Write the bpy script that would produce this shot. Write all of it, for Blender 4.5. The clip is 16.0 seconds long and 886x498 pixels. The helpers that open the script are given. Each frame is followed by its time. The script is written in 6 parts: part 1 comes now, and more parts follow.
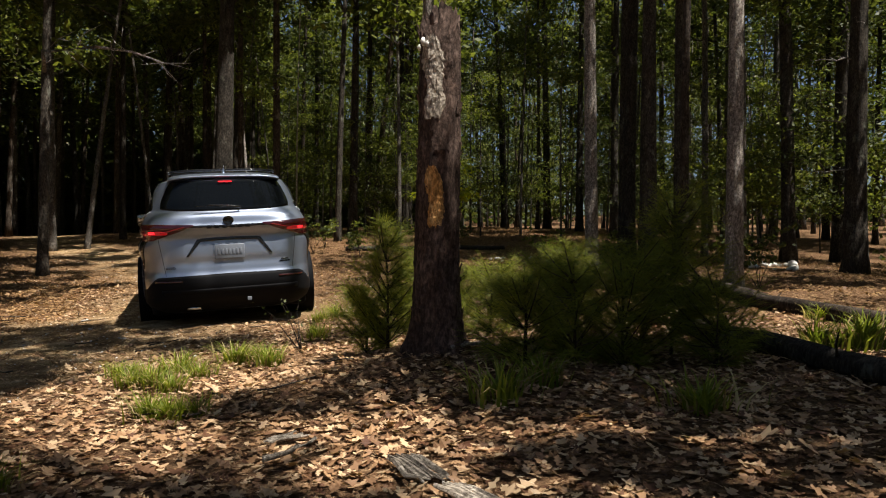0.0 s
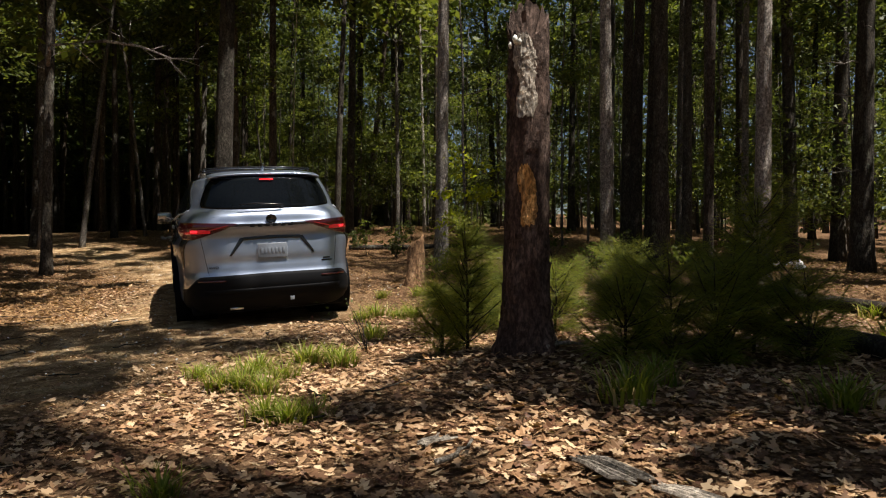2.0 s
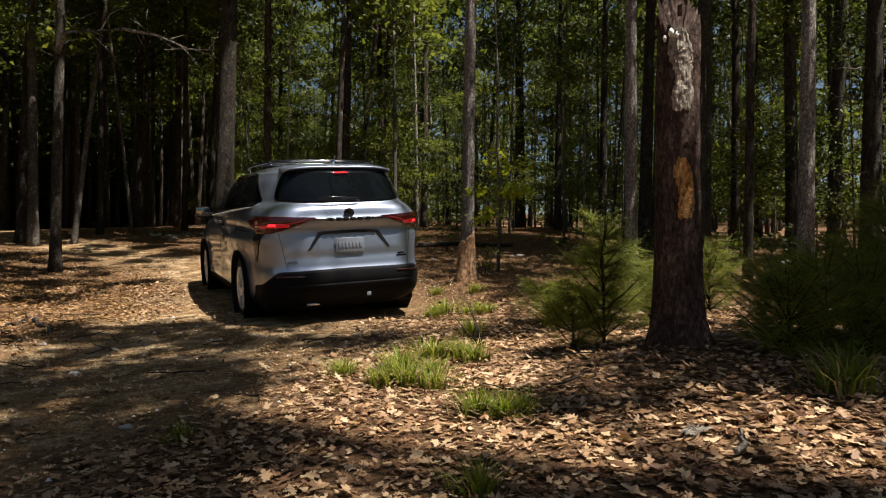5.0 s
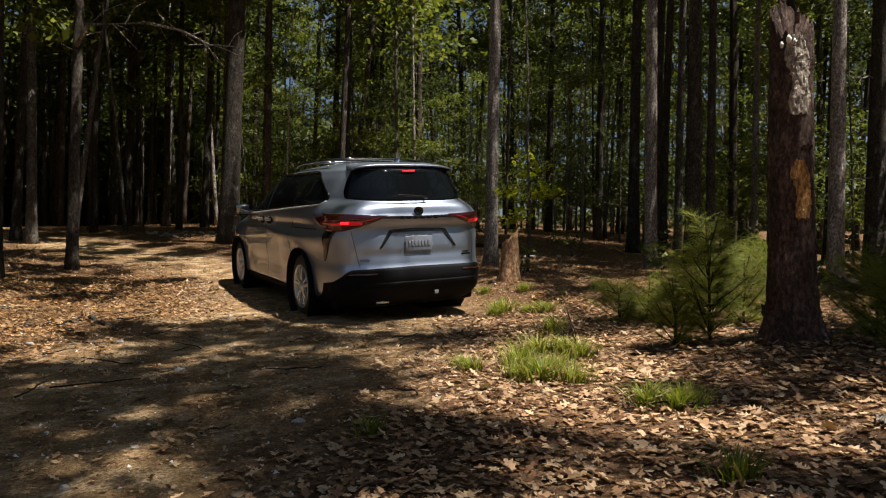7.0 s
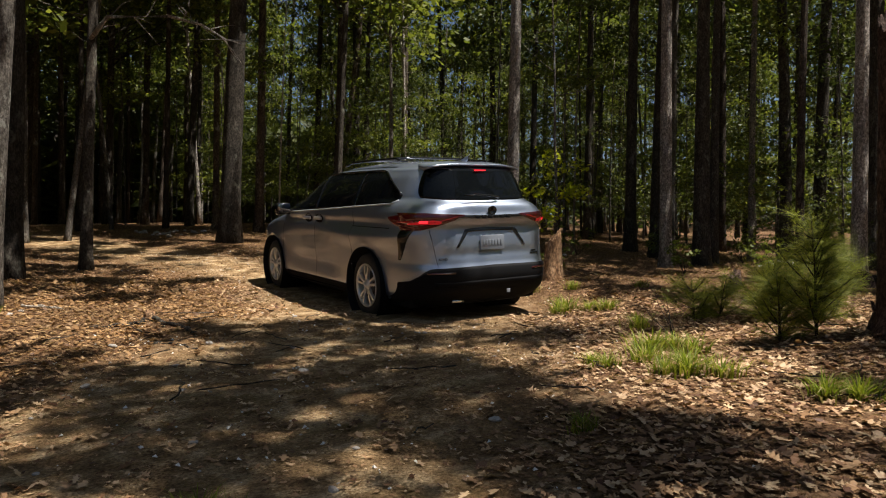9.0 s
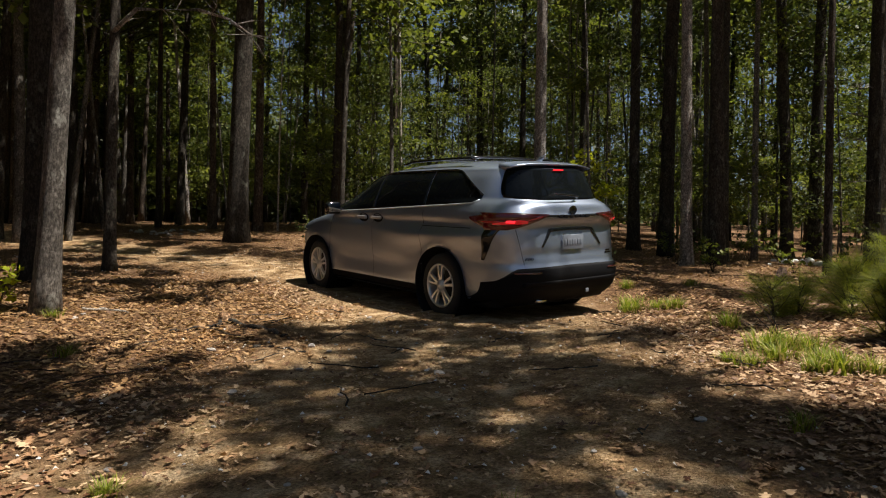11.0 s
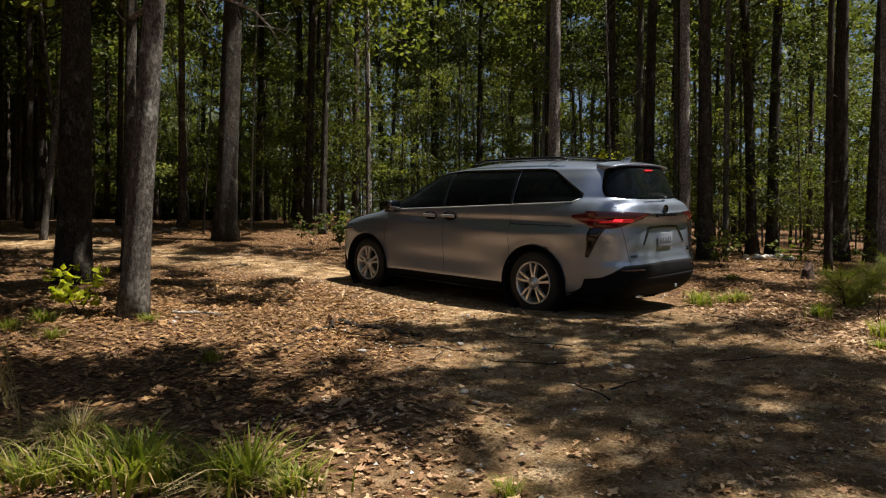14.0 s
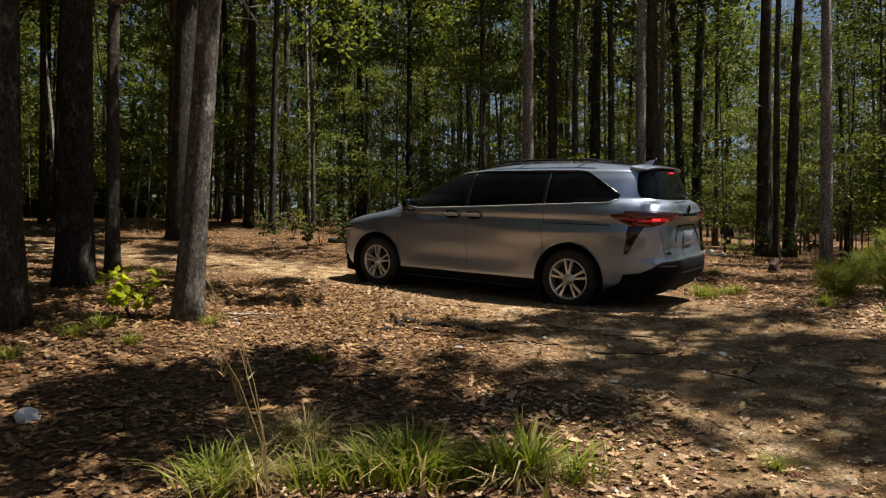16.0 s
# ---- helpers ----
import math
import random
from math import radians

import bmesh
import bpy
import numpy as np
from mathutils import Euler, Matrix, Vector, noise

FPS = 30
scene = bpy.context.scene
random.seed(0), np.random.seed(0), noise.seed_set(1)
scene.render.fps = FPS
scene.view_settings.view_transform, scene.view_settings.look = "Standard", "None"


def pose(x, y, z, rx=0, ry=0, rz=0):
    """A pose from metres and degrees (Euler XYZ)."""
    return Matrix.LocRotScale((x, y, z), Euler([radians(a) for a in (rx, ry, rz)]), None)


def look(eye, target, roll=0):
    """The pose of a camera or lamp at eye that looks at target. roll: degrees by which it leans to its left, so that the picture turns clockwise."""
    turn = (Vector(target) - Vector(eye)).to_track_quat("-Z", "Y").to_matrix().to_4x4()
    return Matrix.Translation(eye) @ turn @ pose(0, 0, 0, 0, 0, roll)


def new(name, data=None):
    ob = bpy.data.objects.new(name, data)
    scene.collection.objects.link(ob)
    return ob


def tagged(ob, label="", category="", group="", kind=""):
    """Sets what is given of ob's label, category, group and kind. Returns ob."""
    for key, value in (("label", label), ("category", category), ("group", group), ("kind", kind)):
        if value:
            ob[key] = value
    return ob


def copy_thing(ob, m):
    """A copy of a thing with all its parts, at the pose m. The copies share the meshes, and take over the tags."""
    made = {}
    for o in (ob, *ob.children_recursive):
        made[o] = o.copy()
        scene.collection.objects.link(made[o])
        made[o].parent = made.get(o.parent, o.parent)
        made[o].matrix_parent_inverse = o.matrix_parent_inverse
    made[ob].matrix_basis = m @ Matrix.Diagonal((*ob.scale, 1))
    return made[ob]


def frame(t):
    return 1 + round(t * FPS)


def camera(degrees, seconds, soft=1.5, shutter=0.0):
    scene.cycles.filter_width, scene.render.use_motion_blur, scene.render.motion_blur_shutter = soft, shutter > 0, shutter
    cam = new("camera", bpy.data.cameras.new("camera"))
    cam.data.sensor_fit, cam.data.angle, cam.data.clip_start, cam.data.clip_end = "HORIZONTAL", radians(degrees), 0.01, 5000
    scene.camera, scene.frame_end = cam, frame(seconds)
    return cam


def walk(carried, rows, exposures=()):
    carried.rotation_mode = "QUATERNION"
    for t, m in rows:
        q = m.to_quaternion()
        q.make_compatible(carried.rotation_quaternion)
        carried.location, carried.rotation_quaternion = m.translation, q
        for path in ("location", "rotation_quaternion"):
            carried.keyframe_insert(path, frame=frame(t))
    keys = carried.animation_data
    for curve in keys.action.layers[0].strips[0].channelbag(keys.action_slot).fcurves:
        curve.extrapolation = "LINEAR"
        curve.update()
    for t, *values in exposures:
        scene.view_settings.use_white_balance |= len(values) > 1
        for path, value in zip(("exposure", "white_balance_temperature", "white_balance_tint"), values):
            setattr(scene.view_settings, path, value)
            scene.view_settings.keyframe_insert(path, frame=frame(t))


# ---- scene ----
cam = camera(66.03, 16.0, 1.1)
# seconds, eye, turn
PATH = [
    (0.0, -0.424, -8.927, 0.829, 90.23, -0.36, -20.02),
    (0.5, -0.590, -8.847, 0.837, 90.19, -0.37, -20.55),
    (1.0, -0.772, -8.778, 0.835, 90.18, -0.39, -21.14),
    (1.5, -0.959, -8.701, 0.829, 90.17, -0.41, -21.66),
    (2.0, -1.145, -8.610, 0.826, 90.15, -0.40, -22.28),
    (2.5, -1.337, -8.521, 0.824, 90.09, -0.38, -22.93),
    (3.0, -1.544, -8.422, 0.823, 90.01, -0.36, -23.47),
    (3.5, -1.746, -8.313, 0.816, 90.00, -0.37, -24.02),
    (4.0, -1.941, -8.205, 0.799, 90.05, -0.40, -24.71),
    (6.5, -3.042, -7.696, 0.723, 90.37, -0.98, -28.25),
    (7.0, -3.328, -7.562, 0.715, 90.38, -1.00, -29.03),
    (7.5, -3.622, -7.430, 0.711, 90.34, -0.97, -29.91),
    (8.0, -3.901, -7.306, 0.713, 90.29, -0.96, -30.92),
    (8.5, -4.182, -7.158, 0.704, 90.34, -0.93, -31.99),
    (9.0, -4.428, -6.944, 0.693, 90.37, -0.94, -32.88),
    (11.5, -5.736, -5.970, 0.681, 90.32, -0.73, -37.09),
    (12.0, -6.000, -5.743, 0.674, 90.34, -0.69, -37.75),
    (12.5, -6.287, -5.521, 0.671, 90.34, -0.66, -38.67),
    (13.0, -6.561, -5.316, 0.673, 90.31, -0.60, -40.35),
    (13.5, -6.823, -5.110, 0.672, 90.25, -0.52, -41.97),
    (14.0, -7.100, -4.891, 0.670, 90.19, -0.42, -43.98),
    (14.5, -7.404, -4.633, 0.671, 90.14, -0.37, -46.24),
    (15.0, -7.744, -4.346, 0.671, 90.10, -0.32, -48.70),
    (15.5, -8.069, -4.027, 0.671, 90.09, -0.23, -51.21),
    (16.0, -8.382, -3.681, 0.666, 90.07, -0.08, -53.32),
]
walk(cam, [(t, pose(x, y, z, rx, ry, rz)) for t, x, y, z, rx, ry, rz in PATH], [(0.0, 0.95), (16.0, 0.95)])

# ---- light ----
SUN_AZ, SUN_EL = -50.0, 69.0  # degrees: from +x towards +y, above the horizon
scene.view_settings.exposure = 0.0
world = bpy.data.worlds.new("sky")
scene.world = world
world.use_nodes = True
wn = world.node_tree.nodes
sky = wn.new("ShaderNodeTexSky")
sky.sky_type, sky.sun_disc = "NISHITA", False
sky.sun_elevation, sky.sun_rotation = radians(SUN_EL), radians(90 - SUN_AZ)
wn["Background"].inputs["Strength"].default_value = 0.035
world.node_tree.links.new(sky.outputs["Color"], wn["Background"].inputs["Color"])
sun_way = Vector((math.cos(radians(SUN_AZ)) * math.cos(radians(SUN_EL)), math.sin(radians(SUN_AZ)) * math.cos(radians(SUN_EL)), math.sin(radians(SUN_EL))))
sun = new("sun", bpy.data.lights.new("sun", "SUN"))
sun.data.energy, sun.data.angle, sun.data.color = 5.0, radians(0.55), (1.0, 0.94, 0.84)
sun.matrix_world = look(sun_way * 60, (0, 0, 0))


# ---- materials ----
def nodes_of(name):
    m = bpy.data.materials.new(name)
    m.use_nodes = True
    t = m.node_tree
    return m, t, t.nodes["Principled BSDF"], t.links


def noise_ramp(t, scale, stops, stretch=(1, 1, 1), detail=6, rough=0.6, coords="Object", kind="noise"):
    """A colour ramp over noise: stops are (position, colour)."""
    co = t.nodes.new("ShaderNodeTexCoord")
    mp = t.nodes.new("ShaderNodeMapping")
    mp.inputs["Scale"].default_value = stretch
    t.links.new(co.outputs[coords], mp.inputs["Vector"])
    if kind == "noise":
        tx = t.nodes.new("ShaderNodeTexNoise")
        tx.inputs["Detail"].default_value, tx.inputs["Roughness"].default_value = detail, rough
        out = tx.outputs["Fac"]
    else:
        tx = t.nodes.new("ShaderNodeTexVoronoi")
        tx.feature = kind
        out = tx.outputs["Distance"]
    tx.inputs["Scale"].default_value = scale
    if kind == "DISTANCE_TO_EDGE":
        wb = t.nodes.new("ShaderNodeTexNoise")
        wb.inputs["Scale"].default_value, wb.inputs["Detail"].default_value, wb.inputs["Roughness"].default_value = 11, 8, 0.7
        t.links.new(co.outputs[coords], wb.inputs["Vector"])
        va = t.nodes.new("ShaderNodeVectorMath")
        va.operation = "MULTIPLY_ADD"
        t.links.new(wb.outputs["Color"], va.inputs[0])
        va.inputs[1].default_value = (0.2, 0.2, 0.1)
        t.links.new(mp.outputs["Vector"], va.inputs[2])
        t.links.new(va.outputs["Vector"], tx.inputs["Vector"])
    else:
        t.links.new(mp.outputs["Vector"], tx.inputs["Vector"])
    rp = t.nodes.new("ShaderNodeValToRGB")
    rp.color_ramp.elements[0].position, rp.color_ramp.elements[0].color = stops[0][0], (*stops[0][1], 1)
    rp.color_ramp.elements[1].position, rp.color_ramp.elements[1].color = stops[-1][0], (*stops[-1][1], 1)
    for p, c in stops[1:-1]:
        e = rp.color_ramp.elements.new(p)
        e.color = (*c, 1)
    t.links.new(out, rp.inputs["Fac"])
    return out, rp.outputs["Color"]


def mixed(t, fac, a, b, blend="MIX"):
    mx = t.nodes.new("ShaderNodeMix")
    mx.data_type, mx.blend_type = "RGBA", blend
    for v, k in ((fac, 0), (a, 6), (b, 7)):
        if isinstance(v, (int, float)):
            mx.inputs[k].default_value = v
        elif isinstance(v, tuple):
            mx.inputs[k].default_value = (*v, 1)
        else:
            t.links.new(v, mx.inputs[k])
    return mx.outputs[2]


def bump(t, bsdf, height, strength, distance=0.02):
    bp = t.nodes.new("ShaderNodeBump")
    bp.inputs["Strength"].default_value, bp.inputs["Distance"].default_value = strength, distance
    t.links.new(height, bp.inputs["Height"])
    t.links.new(bp.outputs["Normal"], bsdf.inputs["Normal"])


def plain(name, colour, rough=0.6, metal=0.0, coat=0.0, vary=0.12, scale=30.0, grain=0.05):
    """A plain surface with slight mottling and grain."""
    m, t, b, l = nodes_of(name)
    lo, hi = tuple(c * (1 - vary) for c in colour), tuple(min(1, c * (1 + vary)) for c in colour)
    h, col = noise_ramp(t, scale, [(0.3, lo), (0.7, hi)])
    l.new(col, b.inputs["Base Color"])
    b.inputs["Roughness"].default_value, b.inputs["Metallic"].default_value, b.inputs["Coat Weight"].default_value = rough, metal, coat
    if grain:
        bump(t, b, h, grain, 0.005)
    return m


def bark(name, dark, mid, light, plates=9.0, stretch=(1, 1, 0.28), deep=0.9, lichen=None, net=(0.12, 0.8)):
    """Furrowed bark: long plates between dark cracks, mottled and flecked with lichen."""
    m, t, b, l = nodes_of(name)
    crack, crack_col = noise_ramp(t, plates, [(0.0, (0.3, 0.28, 0.27)), (0.1, (0.7, 0.68, 0.67)), (0.3, (1, 1, 1))], stretch, kind="DISTANCE_TO_EDGE")
    n1, col = noise_ramp(t, 7, [(0.28, dark), (0.5, mid), (0.72, light)], (1, 1, 0.35), detail=8, rough=0.7)
    n2, big = noise_ramp(t, 1.3, [(0.3, (0.55, 0.55, 0.55)), (0.7, (1.15, 1.12, 1.08))], (1, 1, 0.5))
    gaps, broken = noise_ramp(t, 5.0, [(0.36, (net[0],) * 3), (0.62, (net[1],) * 3)], (1, 1, 0.5), detail=5)
    col = mixed(t, broken, col, crack_col, "MULTIPLY")
    fleck, flecks = noise_ramp(t, 42, [(0.39, (0.35, 0.33, 0.32)), (0.5, (0.85, 0.85, 0.85)), (0.62, (1.8, 1.8, 1.8))], (1, 1, 0.42), detail=9, rough=0.75)
    col = mixed(t, 0.9, col, flecks, "MULTIPLY")
    col = mixed(t, 0.8, col, big, "MULTIPLY")
    if lichen:
        n3, spots = noise_ramp(t, 4.0, [(0.56, (0, 0, 0)), (0.66, (1, 1, 1))], (1, 1, 0.6), detail=9, rough=0.75)
        col = mixed(t, spots, col, lichen)
    info = t.nodes.new("ShaderNodeObjectInfo")
    rp = t.nodes.new("ShaderNodeMapRange")
    rp.inputs["To Min"].default_value, rp.inputs["To Max"].default_value = 0.65, 1.3
    l.new(info.outputs["Random"], rp.inputs["Value"])
    hv = t.nodes.new("ShaderNodeHueSaturation")
    l.new(rp.outputs["Result"], hv.inputs["Value"])
    l.new(col, hv.inputs["Color"])
    l.new(hv.outputs["Color"], b.inputs["Base Color"])
    b.inputs["Roughness"].default_value = 0.95
    b.inputs["Specular IOR Level"].default_value = 0.15
    mh = t.nodes.new("ShaderNodeMath")
    mh.operation = "MULTIPLY_ADD"
    l.new(crack_col, mh.inputs[0])
    mh.inputs[1].default_value = 0.4
    l.new(n1, mh.inputs[2])
    mf = t.nodes.new("ShaderNodeMath")
    mf.operation = "MULTIPLY_ADD"
    l.new(fleck, mf.inputs[0])
    mf.inputs[1].default_value = 0.7
    l.new(mh.outputs[0], mf.inputs[2])
    bump(t, b, mf.outputs[0], deep, 0.025)
    return m


def leafy(name, dark, mid, light, thin=0.45):
    """Leaves that let light through, each with a tone of its own."""
    m, t, b, l = nodes_of(name)
    geo = t.nodes.new("ShaderNodeNewGeometry")
    rp = t.nodes.new("ShaderNodeValToRGB")
    rp.color_ramp.elements[0].color, rp.color_ramp.elements[1].color = (*dark, 1), (*light, 1)
    e = rp.color_ramp.elements.new(0.55)
    e.color = (*mid, 1)
    l.new(geo.outputs["Random Per Island"], rp.inputs["Fac"])
    h, tone = noise_ramp(t, 0.7, [(0.3, (0.6, 0.65, 0.6)), (0.7, (1.2, 1.15, 1.0))])
    col = mixed(t, 0.7, rp.outputs["Color"], tone, "MULTIPLY")
    l.new(col, b.inputs["Base Color"])
    b.inputs["Roughness"].default_value = 0.55
    b.inputs["Specular IOR Level"].default_value = 0.25
    tr = t.nodes.new("ShaderNodeBsdfTranslucent")
    warm = mixed(t, 1.0, col, (1.2, 1.25, 0.7), "MULTIPLY")
    l.new(warm, tr.inputs["Color"])
    mx = t.nodes.new("ShaderNodeMixShader")
    mx.inputs[0].default_value = thin
    l.new(b.outputs[0], mx.inputs[1])
    l.new(tr.outputs[0], mx.inputs[2])
    l.new(mx.outputs[0], t.nodes["Material Output"].inputs["Surface"])
    return m


BARK_PINE = bark("pine_bark", (0.035, 0.028, 0.022), (0.085, 0.066, 0.052), (0.16, 0.13, 0.107), 11, lichen=(0.19, 0.18, 0.155))
BARK_OAK = bark("oak_bark", (0.03, 0.026, 0.022), (0.07, 0.06, 0.05), (0.13, 0.115, 0.098), 14, lichen=(0.16, 0.16, 0.13))
BARK_GREY = bark("grey_bark", (0.06, 0.053, 0.046), (0.12, 0.108, 0.096), (0.22, 0.203, 0.183), 20, (1, 1, 0.5), 0.7, lichen=(0.3, 0.295, 0.265))
BARK_PALE = bark("pale_pine_bark", (0.17, 0.15, 0.135), (0.42, 0.38, 0.35), (0.64, 0.6, 0.56), 22, (1, 1, 0.6), 1.0, lichen=(0.45, 0.42, 0.38), net=(0.7, 1.0))
BARK_DEAD = bark("dead_bark", (0.05, 0.031, 0.025), (0.125, 0.083, 0.067), (0.22, 0.158, 0.135), 14, (1, 1, 0.42), 0.9)
WOOD_RAW = bark("raw_wood", (0.34, 0.15, 0.04), (0.72, 0.38, 0.13), (0.82, 0.55, 0.27), 26, (1, 1, 0.12), 0.8)
WOOD_GREY = bark("weathered_wood", (0.24, 0.2, 0.16), (0.42, 0.37, 0.31), (0.58, 0.53, 0.46), 24, (1, 1, 0.1), 0.6)
LEAF_SPRING = leafy("spring_leaves", (0.06, 0.08, 0.018), (0.12, 0.14, 0.03), (0.22, 0.23, 0.055), 0.5)
LEAF_DEEP = leafy("deep_leaves", (0.035, 0.05, 0.016), (0.065, 0.08, 0.024), (0.11, 0.125, 0.036), 0.4)
LEAF_BRIGHT = leafy("bright_leaves", (0.22, 0.25, 0.014), (0.34, 0.37, 0.022), (0.5, 0.5, 0.04), 0.55)
NEEDLE = leafy("pine_needles", (0.046, 0.063, 0.018), (0.095, 0.112, 0.03), (0.18, 0.193, 0.052), 0.42)
GRASS = leafy("grass_blades", (0.1, 0.135, 0.018), (0.2, 0.24, 0.028), (0.34, 0.345, 0.065), 0.4)
SOFT_NEEDLE = leafy("soft_needles", (0.1, 0.128, 0.016), (0.2, 0.222, 0.026), (0.33, 0.34, 0.042), 0.5)
STRAW = leafy("dry_grass", (0.25, 0.18, 0.09), (0.38, 0.29, 0.155), (0.52, 0.42, 0.25), 0.35)
DRY_LEAF = leafy("dry_leaves", (0.09, 0.036, 0.02), (0.37, 0.215, 0.12), (0.6, 0.425, 0.28), 0.1)
FAR_LEAF = leafy("trodden_leaves", (0.11, 0.05, 0.024), (0.28, 0.155, 0.07), (0.43, 0.275, 0.145), 0.1)
WHITE_STONE = plain("white_stone", (0.66, 0.64, 0.6), 0.8, vary=0.15, scale=25, grain=0.4)
STONE = plain("pale_stone", (0.34, 0.31, 0.28), 0.85, vary=0.25, scale=40, grain=0.5)


def ground_material():
    m, t, b, l = nodes_of("forest_floor")
    at = t.nodes.new("ShaderNodeAttribute")
    at.attribute_name = "dirt"
    n0, litter = noise_ramp(t, 22, [(0.34, (0.045, 0.022, 0.011)), (0.45, (0.14, 0.075, 0.04)), (0.56, (0.3, 0.185, 0.102)), (0.68, (0.48, 0.33, 0.2))], detail=10, rough=0.75, kind="noise")
    v, cells = noise_ramp(t, 26, [(0.05, (1.1, 1.05, 1.0)), (0.6, (0.4, 0.36, 0.34))], kind="F1")
    litter = mixed(t, 0.7, litter, cells, "MULTIPLY")
    n1, dirt = noise_ramp(t, 3.5, [(0.36, (0.16, 0.098, 0.05)), (0.5, (0.34, 0.225, 0.118)), (0.63, (0.64, 0.48, 0.3))], detail=12, rough=0.7)
    n2, grit = noise_ramp(t, 60, [(0.38, (0.45, 0.42, 0.4)), (0.52, (0.95, 0.93, 0.9)), (0.64, (1.35, 1.32, 1.28))], detail=6)
    dirt = mixed(t, 0.8, dirt, grit, "MULTIPLY")
    n3, edge = noise_ramp(t, 2.2, [(0.3, (0, 0, 0)), (0.7, (1, 1, 1))], detail=10, rough=0.7)
    mr = t.nodes.new("ShaderNodeMath")
    mr.operation = "MULTIPLY_ADD"
    l.new(n3, mr.inputs[0])
    mr.inputs[1].default_value = 1.1
    mr.inputs[2].default_value = -0.55
    ad = t.nodes.new("ShaderNodeMath")
    ad.operation, ad.use_clamp = "ADD", True
    l.new(mr.outputs[0], ad.inputs[0])
    l.new(at.outputs["Fac"], ad.inputs[1])
    n4, moss = noise_ramp(t, 1.7, [(0.56, (0, 0, 0)), (0.7, (0.55, 0.55, 0.55))], detail=9, rough=0.7)
    dirt = mixed(t, moss, dirt, (0.13, 0.105, 0.03))
    l.new(mixed(t, ad.outputs[0], litter, dirt), b.inputs["Base Color"])
    b.inputs["Roughness"].default_value = 0.95
    b.inputs["Specular IOR Level"].default_value = 0.1
    mh = t.nodes.new("ShaderNodeMath")
    mh.operation = "ADD"
    l.new(n2, mh.inputs[0])
    l.new(n0, mh.inputs[1])
    bump(t, b, mh.outputs[0], 1.0, 0.03)
    return m


# ---- making meshes ----
def mesh_of(name, verts, faces, material, smooth=False):
    me = bpy.data.meshes.new(name)
    me.from_pydata([tuple(v) for v in verts], [], [tuple(int(i) for i in f) for f in faces])
    for mt in material if isinstance(material, (list, tuple)) else [material]:
        me.materials.append(mt)
    if smooth:
        me.polygons.foreach_set("use_smooth", [True] * len(me.polygons))
    me.update()
    return me


def quads_mesh(name, verts, quads, material, smooth=False):
    """A mesh from arrays: verts n x 3, quads m x 4."""
    me = bpy.data.meshes.new(name)
    verts, quads = np.asarray(verts, np.float32), np.asarray(quads, np.int32)
    n, k = quads.shape
    me.vertices.add(len(verts))
    me.vertices.foreach_set("co", verts.ravel())
    me.loops.add(n * k)
    me.loops.foreach_set("vertex_index", quads.ravel())
    me.polygons.add(n)
    me.polygons.foreach_set("loop_start", np.arange(0, n * k, k, dtype=np.int32))
    me.polygons.foreach_set("use_smooth", np.full(n, smooth))
    me.materials.append(material)
    me.update(calc_edges=True)
    return me


def from_bm(name, bm, material, smooth=False):
    me = bpy.data.meshes.new(name)
    bm.to_mesh(me)
    bm.free()
    me.materials.append(material)
    if smooth:
        me.polygons.foreach_set("use_smooth", [True] * len(me.polygons))
    return me


def part(name, data, parent, label="", m=None):
    ob = new(name, data)
    ob.parent = parent
    if m is not None:
        ob.matrix_basis = m
    return tagged(ob, label)


def base(name, m, label, category, group="", kind=""):
    ob = new(name)
    ob.empty_display_size = 0.1
    ob.matrix_basis = m
    return tagged(ob, label, category, group, kind)


def tube(rings, sides=8, wob=0.0, rng=None, cap=True):
    """Verts and faces of a tube along rings of (centre, radius)."""
    vs, fs = [], []
    ph = rng.uniform(0, 6.28, 4) if rng is not None else np.zeros(4)
    for k, (c, r) in enumerate(rings):
        a = Vector(rings[min(k + 1, len(rings) - 1)][0]) - Vector(rings[max(k - 1, 0)][0])
        a = a.normalized() if a.length > 1e-9 else Vector((0, 0, 1))
        u = a.orthogonal() if abs(a.z) < 0.9 else Vector((1, 0, 0)).cross(a)
        u.normalize()
        w = a.cross(u)
        for i in range(sides):
            t = 2 * math.pi * i / sides
            rr = r * (1 + wob * (math.sin(3 * t + ph[0] + 0.3 * k) * 0.5 + math.sin(5 * t + ph[1] - 0.5 * k) * 0.3 + math.sin(2 * t + ph[2] + 0.8 * k) * 0.4))
            vs.append(Vector(c) + (u * math.cos(t) + w * math.sin(t)) * rr)
    for k in range(len(rings) - 1):
        for i in range(sides):
            j = (i + 1) % sides
            fs.append((k * sides + i, k * sides + j, (k + 1) * sides + j, (k + 1) * sides + i))
    if cap:
        fs.append(tuple(range(sides))[::-1])
        fs.append(tuple((len(rings) - 1) * sides + i for i in range(sides)))
    return vs, fs


def join(bits):
    vs, fs = [], []
    for v, f in bits:
        o = len(vs)
        vs += list(v)
        fs += [tuple(i + o for i in q) for q in f]
    return vs, fs


# ---- the lie of the land ----
def smooth01(a, lo, hi):
    s = np.clip((a - lo) / (hi - lo), 0, 1)
    return s * s * (3 - 2 * s)


